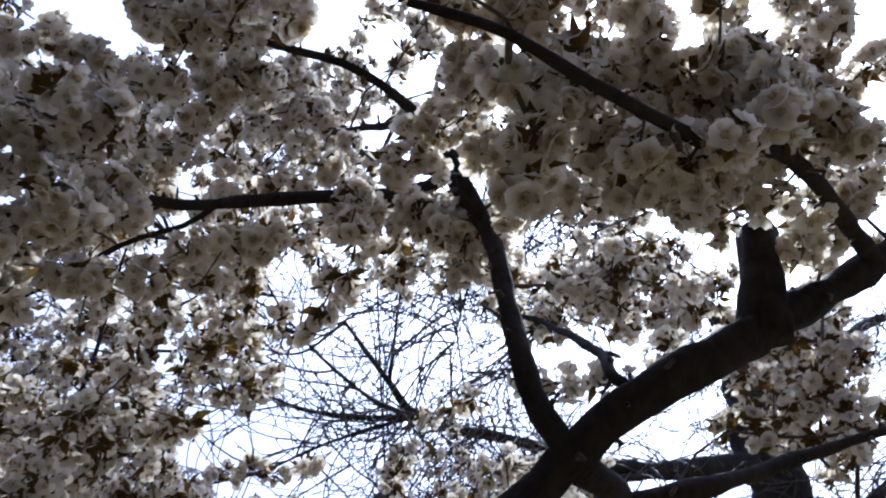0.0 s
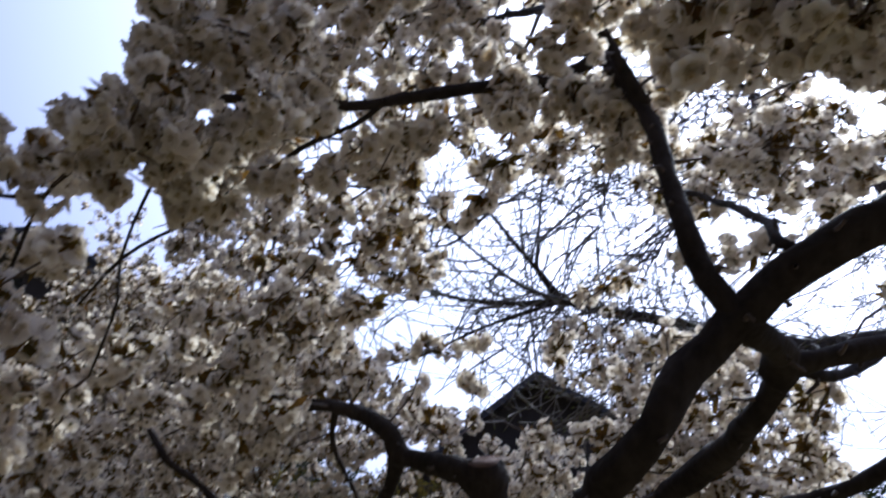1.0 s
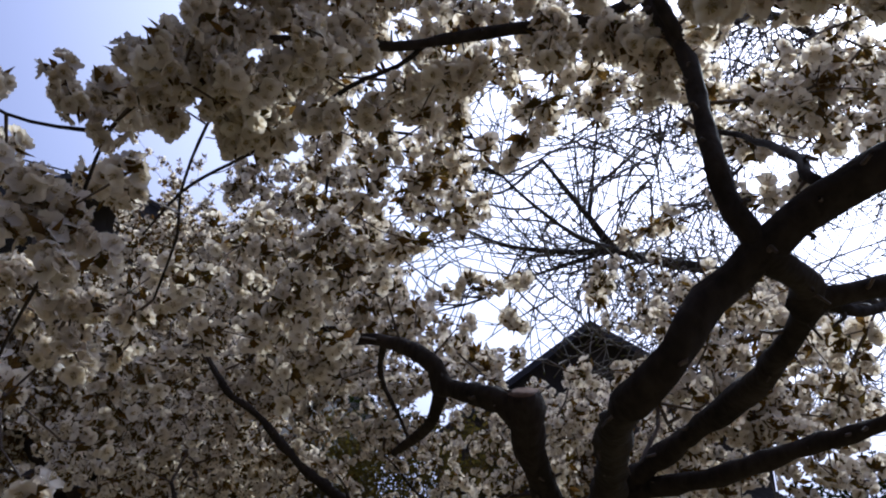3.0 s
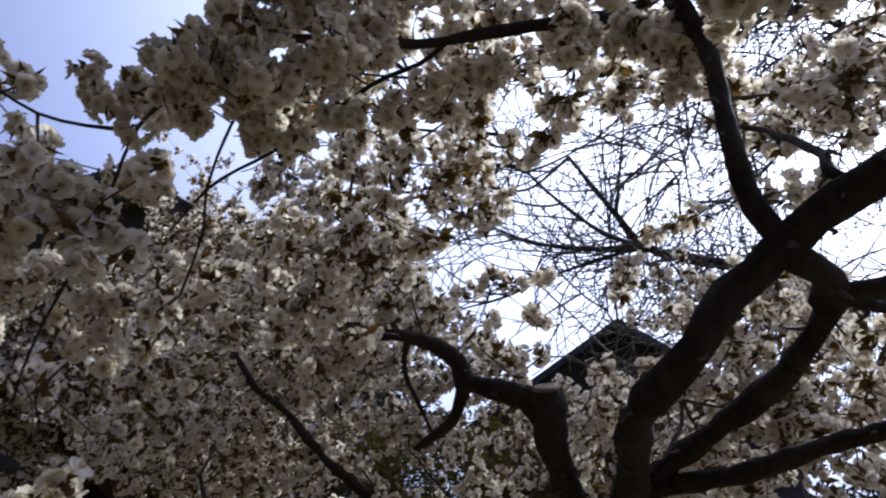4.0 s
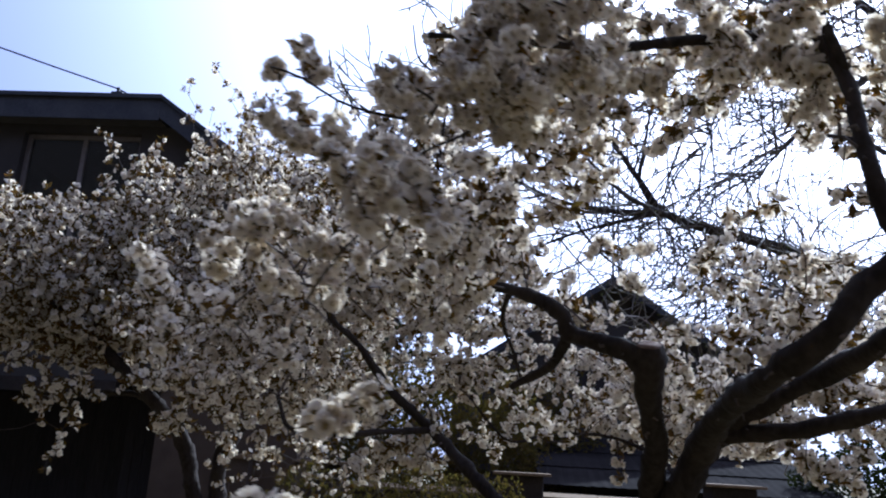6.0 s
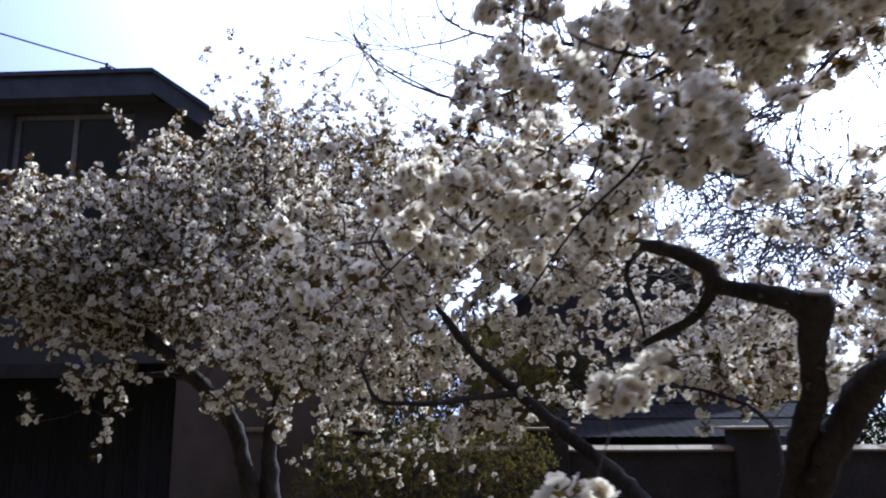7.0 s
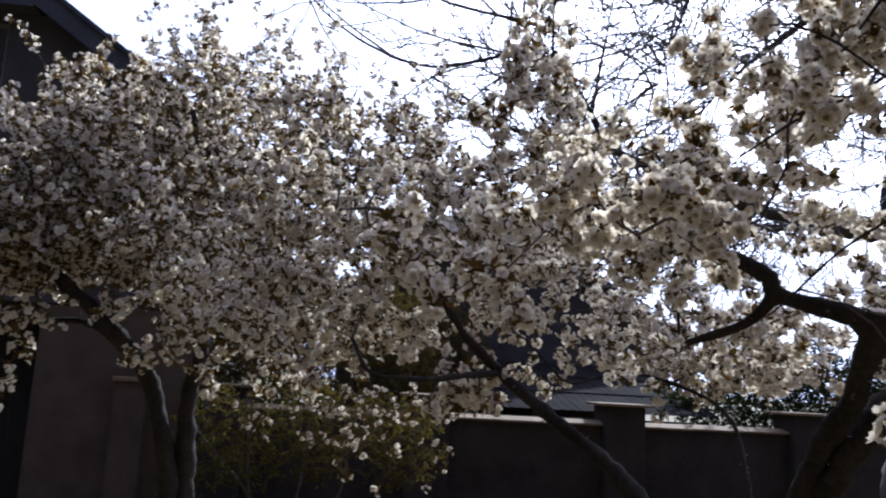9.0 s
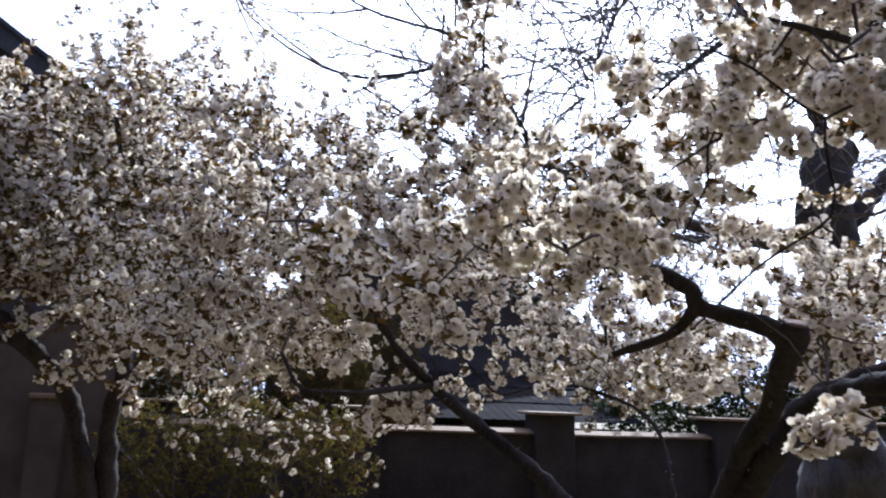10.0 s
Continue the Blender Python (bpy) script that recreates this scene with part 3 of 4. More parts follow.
# ---- neighbour's gable house and shed behind the wall ----
def build_neighbour():
    n = thing("neighbour_house", (-0.55, 14.0, 0), "dark gabled outbuilding behind the garden wall", "house")
    half, slope, deep, apex = 2.9, 0.66, 6.0, 4.88
    eave = apex - half * slope
    bm = bmesh.new()
    prof = [(-half + 0.25, -0.2), (half - 0.25, -0.2), (half - 0.25, eave + 0.1), (0, apex - 0.13), (-half + 0.25, eave + 0.1)]
    ends = [[bm.verts.new((x, y, z)) for x, z in prof] for y in (0.25, 0.45)]
    for s in range(5):
        bm.faces.new((ends[0][s], ends[0][(s + 1) % 5], ends[1][(s + 1) % 5], ends[1][s]))
    bm.faces.new(ends[0])
    bm.faces.new(list(reversed(ends[1])))
    bmesh.ops.recalc_face_normals(bm, faces=bm.faces)
    part("gable_wall", bm, RENDER, n)
    for sx in (-1, 1):
        block("side_wall", RENDER, n, min(sx * (half - 0.45), sx * (half - 0.25)), max(sx * (half - 0.45), sx * (half - 0.25)), 0.45, deep, -0.2, eave + 0.1)
        bm = bmesh.new()
        pts = [(0, apex), (sx * half, eave), (sx * half, eave - 0.12), (0, apex - 0.12)]
        ends = [[bm.verts.new((x, y, z)) for x, z in pts] for y in (-0.15, deep)]
        for s in range(4):
            bm.faces.new((ends[0][s], ends[0][(s + 1) % 4], ends[1][(s + 1) % 4], ends[1][s]))
        bm.faces.new(ends[0])
        bm.faces.new(list(reversed(ends[1])))
        bmesh.ops.recalc_face_normals(bm, faces=bm.faces)
        part("roof_slope", bm, ROOF, n)
    bm = bmesh.new()
    box(bm, -0.55, 0.55, 0.235, 0.27, 2.75, 3.75)
    part("window", bm, DARKWOOD, n, "dark boarded gable hatch")
    mast = part("antenna_mast", limb_mesh([(0.0, -0.1, apex - 0.15), (0.0, -0.1, apex + 1.8), (0.02, -0.1, apex + 3.7)], [0.022, 0.02, 0.016], 8, 0.0, 0, False), WIRE, n, "thin dark antenna mast")
    part("rod", limb_mesh([(0.09, -0.1, apex - 0.2), (0.09, -0.1, apex + 2.6)], [0.012, 0.012], 8, 0.0, 0, False), WIRE, mast)
    bm = box(bmesh.new(), 0.0, 0.5, -0.115, -0.085, apex + 0.48, apex + 0.505)
    box(bm, 0.40, 0.52, -0.14, -0.06, apex + 0.50, apex + 0.62, 0.01)
    part("bracket", bm, WIRE, mast)
    s = thing("shed", (0.0, 10.62, 0), "low lean-to shed with a grey-brown sheet roof coloured dark for shade", "shed")
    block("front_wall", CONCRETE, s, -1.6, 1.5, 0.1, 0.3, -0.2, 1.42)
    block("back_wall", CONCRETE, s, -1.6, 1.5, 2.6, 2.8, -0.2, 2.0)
    rng = random.Random(3)
    k, w = 0, 0.92
    for row in range(3):
        for i in range(4):
            x0 = -1.8 + i * w * 0.965
            y0, y1 = row * 0.98, row * 0.98 + 1.1
            bm = bmesh.new()
            cols = 14
            grid = []
            for y in (y0, y1):
                z = 1.50 + y * 0.21 + row * 0.012 + (0.006 if y == y0 else 0)
                grid.append([bm.verts.new((x0 + w * c / cols, y, z + 0.007 * math.sin(c * math.pi + 0.5) + rng.uniform(-0.002, 0.002))) for c in range(cols + 1)])
            for c in range(cols):
                bm.faces.new((grid[0][c], grid[0][c + 1], grid[1][c + 1], grid[1][c]))
            up = bmesh.ops.extrude_face_region(bm, geom=list(bm.faces))
            for v in up["geom"]:
                if isinstance(v, bmesh.types.BMVert):
                    v.co.z += 0.008
            bmesh.ops.recalc_face_normals(bm, faces=bm.faces)
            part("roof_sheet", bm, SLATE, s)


def build_shade_walls():
    """Plain dark walls, unseen, added behind and beside the camera to hold off skylight."""
    w = thing("shade_wall_south", (0, -2.6, 0), "unseen plain dark boarded wall added to block skylight", "wall", kind="structure")
    block("face", DARKWOOD, w, -30.0, 9.0, -0.3, 0.0, -0.2, 13.0)
    v = thing("shade_wall_west", (-8.0, 0, 0), "unseen plain dark boarded side wall added to block skylight", "wall", kind="structure")
    block("face", DARKWOOD, v, -0.3, 0.0, -2.6, 6.5, -0.2, 10.0)
    e = thing("shade_wall_east", (9.0, 0, 0), "unseen plain dark boarded side wall added to block skylight", "wall", kind="structure")
    block("face", DARKWOOD, e, 0.0, 0.3, -2.6, 6.0, -0.2, 2.6)


build_ground()
build_shade_walls()
build_wall()
build_tan_wall()
build_passage_dark()
build_house()
cable("overhead_cable", (-7.43, 9.73, 6.21), (-17.0, 4.0, 8.6), 0.25, "thin black overhead cable running to the house eave")
cable("overhead_cable", (-7.43, 9.73, 6.21), (1.6, 24.0, 7.2), 0.9, "thin black overhead cable running on from the house eave")
build_neighbour()


# ---- trees ----
def tree_thing(name, base, label):
    return thing(name, base, label, "tree")


def in_tree(ob, tree, base):
    ob.parent = tree
    ob.matrix_parent_inverse = Matrix.Translation(Vector(base)).inverted()
    return ob


def limb(tree, base, sk, name, points, r0, r1, seed, cut=False, bark=BARK, rough=0.12, step=0.025, power=1.0):
    """One limb through its control points, with its own mesh; the skeleton learns of it too."""
    line = smooth_line(points, step)
    t = np.linspace(0, 1, len(line))
    if isinstance(r0, (list, tuple)):
        far = np.cumsum([0.0] + [(Vector(b) - Vector(a)).length for a, b in zip(points, points[1:])])
        run = np.cumsum(np.concatenate([[0.0], np.linalg.norm(np.diff(line, axis=0), axis=1)]))
        radii = np.interp(run / run[-1], far / far[-1], r0)
        r0 = r0[0]
    else:
        radii = r1 + (r0 - r1) * (1 - t) ** power
    wob = np.array([[noise.noise(Vector(p) * 9 + Vector((seed, k * 7, 0))) for k in range(3)] for p in line])
    line = line + wob * np.minimum(np.maximum(0.22 * radii, 0.005), 0.03)[:, None]
    ob = part(name, limb_mesh([tuple(p) for p in line], list(radii), 18 if r0 > 0.02 else 9, rough, seed, True), [bark, CUT if cut else bark], None, "", True)
    in_tree(ob, tree, base)
    sk.limb(line, radii)
    return ob


def finish_tree(tree, base, sk, spots_by_detail, single_before=None):
    """Twigs and blossom for a tree; the clusters with y below single_before are parts of their own."""
    singles = []
    for spots, detail, size, step in spots_by_detail:
        ends = sk.reach(spots, step)
        p, up = np.array(sk.p), sk.up
        keys = list(ends)
        at = np.array([p[ends[k]] for k in keys])
        out = np.array([p[ends[k]] - p[up[ends[k]]] for k in keys])
        out = out / (np.linalg.norm(out, axis=1, keepdims=True) + 1e-9) + sk.rng.normal(size=out.shape) * 0.5
        sizes = sk.rng.uniform(*size, size=len(keys))
        near = [i for i in range(len(keys)) if single_before and detail == 2 and at[i][1] < single_before][:300]
        singles += [(at[i], out[i], sizes[i]) for i in near]
        rest = np.array([i for i in range(len(keys)) if i not in set(near)])
        if len(rest):
            v, f, m = place_clusters(sk.rng, at[rest], out[rest], sizes[rest], detail)
            in_tree(tagged(raw_mesh("blossom", v, f, m, BLOSSOM, smooth=False), "white five-petalled blossom", kind="stuff"), tree, base)
    v, f = sk.twig_arrays()
    in_tree(tagged(raw_mesh("twig", v, f, np.zeros(len(f)), [TWIG]), "thin dark twigs", kind="stuff"), tree, base)
    if singles:
        shared = []
        for v, f, m in CLUSTERS[2]:
            ob = raw_mesh("umbel", v, f, m, BLOSSOM, smooth=True)
            shared.append(ob.data)
            bpy.data.objects.remove(ob)
        for p, w, s in singles:
            ob = new("umbel", shared[int(sk.rng.integers(len(shared)))])
            b = Matrix([list(r) for r in basis(w)]).to_4x4()
            ob.matrix_basis = Matrix.Translation(p) @ b @ Matrix.Rotation(sk.rng.uniform(0, 6.28), 4, "Z") @ Matrix.Scale(s, 4)
            in_tree(ob, tree, base)


def shoots(sk, rng, starts, reach, up, gap):
    """Spots along thin shoots that stand out of a crown."""
    spots = []
    for s in starts:
        if s[0] < -4.3:  # none on the house side
            continue
        way = np.array([rng.normal() * 0.35, rng.normal() * 0.35, up])
        way /= np.linalg.norm(way)
        long = rng.uniform(0.5, 1.0) * reach
        n = max(2, int(long / gap))
        for i in range(n):
            spots.append(np.array(s) + way * long * (i + rng.uniform(0.3, 1.2)) / n + rng.normal(size=3) * 0.03)
    return np.array(spots)


def build_cherry():
    """The cherry under which the camera stands: a short trunk, long leaning limbs, blossom on every twig."""
    base = (-1.68, 3.15, 0.0)
    tree = tree_thing("cherry_tree", base, "old cherry tree in full white blossom with dark leaning limbs")
    sk = Skeleton(21)

    def go(name, points, r0, r1, seed, cut=False, rough=0.12, power=1.0):
        return limb(tree, base, sk, name, points, r0, r1, seed, cut, BARK, rough, power=power)

    go("trunk", [(-1.70, 3.18, -0.1), (-1.68, 3.15, 0.3), (-1.68, 3.12, 0.7), (-1.67, 3.06, 1.08)], 0.135, 0.095, 1, rough=0.16)
    # cut-off upright limb with its side branch
    go("limb", [(-1.67, 3.08, 0.98), (-1.67, 2.93, 1.35), (-1.68, 2.74, 1.63), (-1.69, 2.58, 1.77), (-1.72, 2.45, 1.89), (-1.727, 2.40, 1.965)], (0.05, 0.036, 0.029, 0.027, 0.028, 0.031), 0, 2, True, 0.17)
    go("branch", [(-1.722, 2.43, 1.90), (-1.77, 2.43, 1.955), (-1.84, 2.50, 1.99), (-1.89, 2.55, 2.01), (-1.905, 2.545, 2.05), (-1.955, 2.60, 2.10), (-2.04, 2.69, 2.14), (-2.15, 2.78, 2.18), (-2.29, 2.90, 2.27)], 0.024, 0.008, 3)
    go("branch", [(-1.89, 2.55, 2.01), (-1.915, 2.60, 1.96), (-1.96, 2.67, 1.925), (-2.02, 2.74, 1.90)], 0.016, 0.008, 4)
    go("branch", [(-2.03, 2.69, 2.14), (-2.05, 2.75, 2.07), (-2.02, 2.80, 1.99), (-2.0, 2.84, 1.93)], 0.008, 0.004, 5)
    # main leaning limb
    go("limb", [(-1.66, 3.08, 0.98), (-1.655, 2.90, 1.38), (-1.63, 2.69, 1.63), (-1.595, 2.62, 1.745), (-1.577, 2.48, 1.815), (-1.592, 2.30, 1.842), (-1.611, 2.10, 1.848), (-1.621, 1.94, 1.86), (-1.594, 1.86, 1.885),
                (-1.563, 1.83, 1.918), (-1.54, 1.83, 1.952), (-1.487, 1.835, 2.002), (-1.398, 1.80, 2.063), (-1.295, 1.785, 2.109), (-1.19, 1.785, 2.162), (-1.05, 1.785, 2.225), (-0.80, 1.80, 2.36), (-0.55, 1.85, 2.6)],
       (0.055, 0.039, 0.032, 0.032, 0.029, 0.0255, 0.023, 0.021, 0.0188, 0.018, 0.0182, 0.0195, 0.0208, 0.0208, 0.0215, 0.020, 0.017, 0.012), 0, 6, rough=0.17)
    # thick stub standing on the main limb
    go("limb", [(-1.225, 1.785, 2.13), (-1.215, 1.785, 2.18), (-1.19, 1.79, 2.27)], 0.026, 0.025, 7, True, 0.16)
    # lower limb crossing back to the trunk
    go("limb", [(-1.455, 1.82, 2.02), (-1.395, 1.89, 2.012), (-1.372, 1.94, 2.0), (-1.368, 1.985, 1.986), (-1.374, 2.06, 1.961), (-1.385, 2.25, 1.927), (-1.46, 2.48, 1.87), (-1.54, 2.62, 1.80), (-1.615, 2.70, 1.63)], (0.016, 0.017, 0.0205, 0.0195, 0.018, 0.019, 0.021, 0.024, 0.028), 0, 8, rough=0.18)
    go("branch", [(-1.38, 1.945, 1.995), (-1.33, 1.945, 2.004), (-1.24, 1.95, 2.015), (-1.10, 1.99, 2.05), (-0.9, 2.02, 2.10)], 0.015, 0.006, 22)
    go("branch", [(-1.36, 1.95, 1.995), (-1.28, 2.02, 1.995), (-1.18, 2.10, 2.03), (-1.05, 2.2, 2.10)], 0.009, 0.004, 23)
    go("limb", [(-1.605, 2.65, 1.70), (-1.54, 2.61, 1.79), (-1.41, 2.50, 1.81), (-1.28, 2.40, 1.85), (-1.16, 2.30, 1.88), (-1.0, 2.25, 1.97), (-0.8, 2.25, 2.05)], 0.022, 0.008, 9, rough=0.16)
    # upright branch and side branch
    go("branch", [(-1.452, 1.82, 2.005), (-1.467, 1.825, 2.05), (-1.481, 1.84, 2.10), (-1.486, 1.85, 2.15), (-1.481, 1.90, 2.26), (-1.483, 1.93, 2.36), (-1.52, 1.95, 2.46), (-1.55, 1.96, 2.56)], 0.016, 0.008, 10)
    go("branch", [(-1.375, 1.795, 2.075), (-1.395, 1.82, 2.105), (-1.37, 1.92, 2.18), (-1.35, 2.15, 2.32), (-1.37, 2.30, 2.41)], 0.0075, 0.004, 11)
    # overhead branches
    go("branch", [(-1.50, 1.98, 2.50), (-1.57, 2.05, 2.50), (-1.71, 2.0, 2.46), (-1.86, 1.95, 2.41), (-1.95, 1.90, 2.39), (-2.05, 1.86, 2.38), (-2.16, 1.82, 2.36)], 0.012, 0.005, 12)
    go("branch", [(-1.84, 1.955, 2.415), (-1.89, 2.0, 2.41), (-1.96, 1.97, 2.36), (-2.02, 1.95, 2.30), (-2.10, 1.95, 2.25), (-2.19, 1.95, 2.20), (-2.26, 1.98, 2.15)], 0.0042, 0.002, 13)
    go("branch", [(-2.06, 1.86, 2.38), (-2.09, 1.74, 2.26), (-2.124, 1.68, 2.184), (-2.164, 1.70, 2.162), (-2.175, 1.685, 2.09), (-2.185, 1.67, 2.022), (-2.252, 1.72, 1.962), (-2.322, 1.78, 1.876)], 0.0026, 0.0016, 14)
    go("branch", [(-2.10, 1.85, 2.37), (-2.12, 1.90, 2.32), (-2.15, 1.92, 2.29), (-2.19, 1.95, 2.20), (-2.19, 1.95, 2.14), (-2.23, 1.97, 2.05)], 0.0028, 0.0016, 24)
    go("branch", [(-1.55, 1.96, 2.56), (-1.60, 2.2, 2.75), (-1.75, 2.5, 2.97), (-1.80, 2.85, 3.3), (-1.6, 3.1, 3.6)], 0.008, 0.004, 25)
    go("branch", [(-0.82, 1.80, 2.35), (-0.95, 2.1, 2.75), (-1.1, 2.5, 3.1), (-1.25, 2.8, 3.4)], 0.011, 0.004, 26)
    go("branch", [(-2.164, 1.70, 2.162), (-2.204, 1.67, 2.158), (-2.248, 1.65, 2.167), (-2.299, 1.65, 2.195), (-2.35, 1.66, 2.22)], 0.0028, 0.0016, 15)
    go("branch", [(-1.48, 1.93, 2.36), (-1.54, 1.90, 2.48), (-1.60, 1.85, 2.51), (-1.68, 1.80, 2.53), (-1.78, 1.80, 2.56)], 0.009, 0.005, 16)
    go("branch", [(-1.05, 1.785, 2.225), (-1.25, 1.62, 2.25), (-1.40, 1.53, 2.20), (-1.50, 1.50, 2.23), (-1.56, 1.50, 2.28), (-1.64, 1.50, 2.31)], 0.011, 0.004, 17)
    # long low limb that runs off towards the wall
    go("limb", [(-1.68, 3.11, 0.92), (-1.75, 3.15, 1.12), (-1.87, 3.25, 1.35), (-2.04, 3.43, 1.56), (-2.20, 3.58, 1.70), (-2.325, 3.67, 1.815), (-2.48, 3.60, 1.95), (-2.60, 3.52, 2.10), (-2.69, 3.45, 2.18), (-2.8, 3.5, 2.35)], (0.044, 0.037, 0.031, 0.026, 0.022, 0.019, 0.015, 0.012, 0.010, 0.008), 0, 18, rough=0.17)
    go("branch", [(-2.325, 3.67, 1.815), (-2.48, 3.56, 1.795), (-2.67, 3.46, 1.775), (-2.80, 3.45, 1.79), (-2.87, 3.50, 1.90)], 0.014, 0.006, 19)
    go("branch", [(-1.66, 3.12, 1.05), (-1.52, 3.40, 1.42), (-1.44, 3.72, 1.70), (-1.62, 3.95, 1.83), (-1.858, 3.85, 1.83), (-2.034, 3.80, 1.793), (-2.131, 3.80, 1.869), (-2.202, 3.85, 1.954)], 0.011, 0.004, 20)
    go("branch", [(-2.325, 3.67, 1.815), (-2.327, 3.60, 1.874), (-2.352, 3.58, 1.912)], 0.006, 0.003, 27)
    go("branch", [(-2.29, 2.90, 2.27), (-2.29, 3.05, 2.55), (-2.28, 3.20, 2.95), (-2.25, 3.2, 3.25)], 0.008, 0.003, 21)

    rng = np.random.default_rng(31)
    wood, thick = np.array(sk.p), np.array(sk.fixed)
    picks = [i for i in range(1, len(wood)) if 0.006 < thick[i] < 0.045 and rng.uniform() < 0.55]
    a, b, ra, rb = [], [], [], []
    for i in picks:
        out = np.cross(wood[i] - wood[i - 1], rng.normal(size=3))
        out /= np.linalg.norm(out) + 1e-9
        foot = wood[i] + out * thick[i] * 0.8
        bend = foot + out * rng.uniform(0.002, 0.008) + rng.normal(size=3) * 0.002
        tip = bend + (out + rng.normal(size=3) * 0.6) * rng.uniform(0.002, 0.010)
        w = rng.uniform(0.0016, 0.0032)
        a += [foot, bend]
        b += [bend, tip]
        ra += [w * 1.5, w]
        rb += [w, w * 0.75]
    v, f = tubes(np.array(a), np.array(b), np.array(ra), np.array(rb), 6)
    in_tree(tagged(raw_mesh("spur", v, f, np.zeros(len(f)), [TWIG]), "short knobbly fruiting spurs", kind="stuff"), tree, base)
    over = [(-2.04, 1.91, 2.30, 0.06, 0.08, 0.045), (-1.96, 2.0, 2.41, 0.05, 0.08, 0.04), (-2.21, 2.2, 2.43, 0.06, 0.10, 0.03), (-1.91, 2.2, 2.46, 0.06, 0.10, 0.05), (-1.94, 1.9, 2.43, 0.06, 0.08, 0.03),
            (-2.5, 2.1, 2.09, 0.13, 0.12, 0.09), (-2.34, 1.94, 2.06, 0.09, 0.09, 0.07), (-2.47, 1.90, 2.085, 0.06, 0.07, 0.05), (-2.25, 1.84, 2.28, 0.06, 0.07, 0.04),
            (-2.202, 1.80, 2.141, 0.05, 0.06, 0.035), (-2.079, 2.1, 2.482, 0.07, 0.08, 0.05),
            (-1.80, 1.98, 2.34, 0.10, 0.10, 0.05), (-1.604, 2.0, 2.463, 0.10, 0.10, 0.06), (-1.514, 2.0, 2.414, 0.07, 0.10, 0.06), (-1.72, 2.0, 2.50, 0.08, 0.10, 0.05),
            (-1.53, 2.0, 2.40, 0.08, 0.12, 0.10), (-1.89, 1.85, 2.50, 0.10, 0.12, 0.10),
            (-1.24, 1.65, 2.34, 0.10, 0.12, 0.10)]
    close = [(-2.067, 1.65, 2.182, 0.07, 0.085, 0.045), (-2.0, 1.71, 2.206, 0.055, 0.085, 0.045), (-2.165, 1.67, 2.197, 0.04, 0.075, 0.03), (-2.037, 1.7, 2.162, 0.04, 0.075, 0.03), (-2.05, 1.65, 2.235, 0.08, 0.085, 0.04),
             (-2.145, 1.53, 2.001, 0.042, 0.05, 0.034), (-2.195, 1.53, 1.991, 0.026, 0.05, 0.022), (-2.102, 1.53, 1.979, 0.028, 0.05, 0.024), (-2.106, 1.53, 2.006, 0.033, 0.05, 0.022), (-2.351, 1.69, 2.225, 0.03, 0.065, 0.025),
             (-2.277, 1.69, 2.209, 0.02, 0.055, 0.02), (-2.312, 1.67, 2.135, 0.03, 0.065, 0.015), (-2.02, 1.67, 2.3, 0.07, 0.08, 0.04), (-1.93, 1.69, 2.25, 0.05, 0.08, 0.04), (-2.243, 1.66, 2.122, 0.035, 0.04, 0.025), (-2.146, 1.66, 2.143, 0.03, 0.04, 0.02)]
    over2 = [(-1.78, 1.80, 2.57, 0.10, 0.12, 0.06), (-1.98, 1.70, 2.33, 0.06, 0.12, 0.13), (-1.18, 1.75, 2.26, 0.05, 0.05, 0.05)]
    dense = [(-1.55, 1.65, 2.42, 0.08, 0.10, 0.04), (-1.47, 1.58, 2.30, 0.08, 0.08, 0.05), (-1.35, 1.60, 2.38, 0.09, 0.10, 0.05),
             (-1.52, 1.62, 2.25, 0.05, 0.08, 0.04), (-1.46, 1.56, 2.19, 0.07, 0.06, 0.03), (-1.32, 1.62, 2.26, 0.06, 0.08, 0.05),
             (-1.57, 1.80, 2.44, 0.06, 0.08, 0.06), (-1.13, 1.70, 2.43, 0.08, 0.10, 0.08), (-1.26, 1.70, 2.26, 0.05, 0.05, 0.03),
             (-1.41, 1.64, 2.29, 0.12, 0.06, 0.04), (-1.22, 1.64, 2.31, 0.08, 0.06, 0.05), (-1.46, 1.64, 2.37, 0.10, 0.06, 0.05), (-1.28, 1.64, 2.38, 0.10, 0.06, 0.04)]
    high = [(-1.26, 1.8, 2.33, 0.06, 0.08, 0.04), (-1.58, 1.95, 2.42, 0.05, 0.08, 0.05),
            (-1.79, 1.75, 2.52, 0.12, 0.10, 0.04),
            (-1.68, 2.1, 2.69, 0.13, 0.12, 0.09), (-1.53, 1.95, 2.57, 0.07, 0.10, 0.07), (-2.06, 1.9, 2.52, 0.07, 0.10, 0.09), (-1.53, 1.95, 2.37, 0.05, 0.08, 0.06), (-0.94, 2.0, 2.37, 0.10, 0.12, 0.07),
            (-1.05, 1.8, 2.37, 0.07, 0.10, 0.05), (-1.6, 1.8, 2.57, 0.07, 0.10, 0.04), (-1.78, 1.8, 2.57, 0.08, 0.10, 0.05), (-2.0, 1.7, 2.46, 0.06, 0.08, 0.03)]
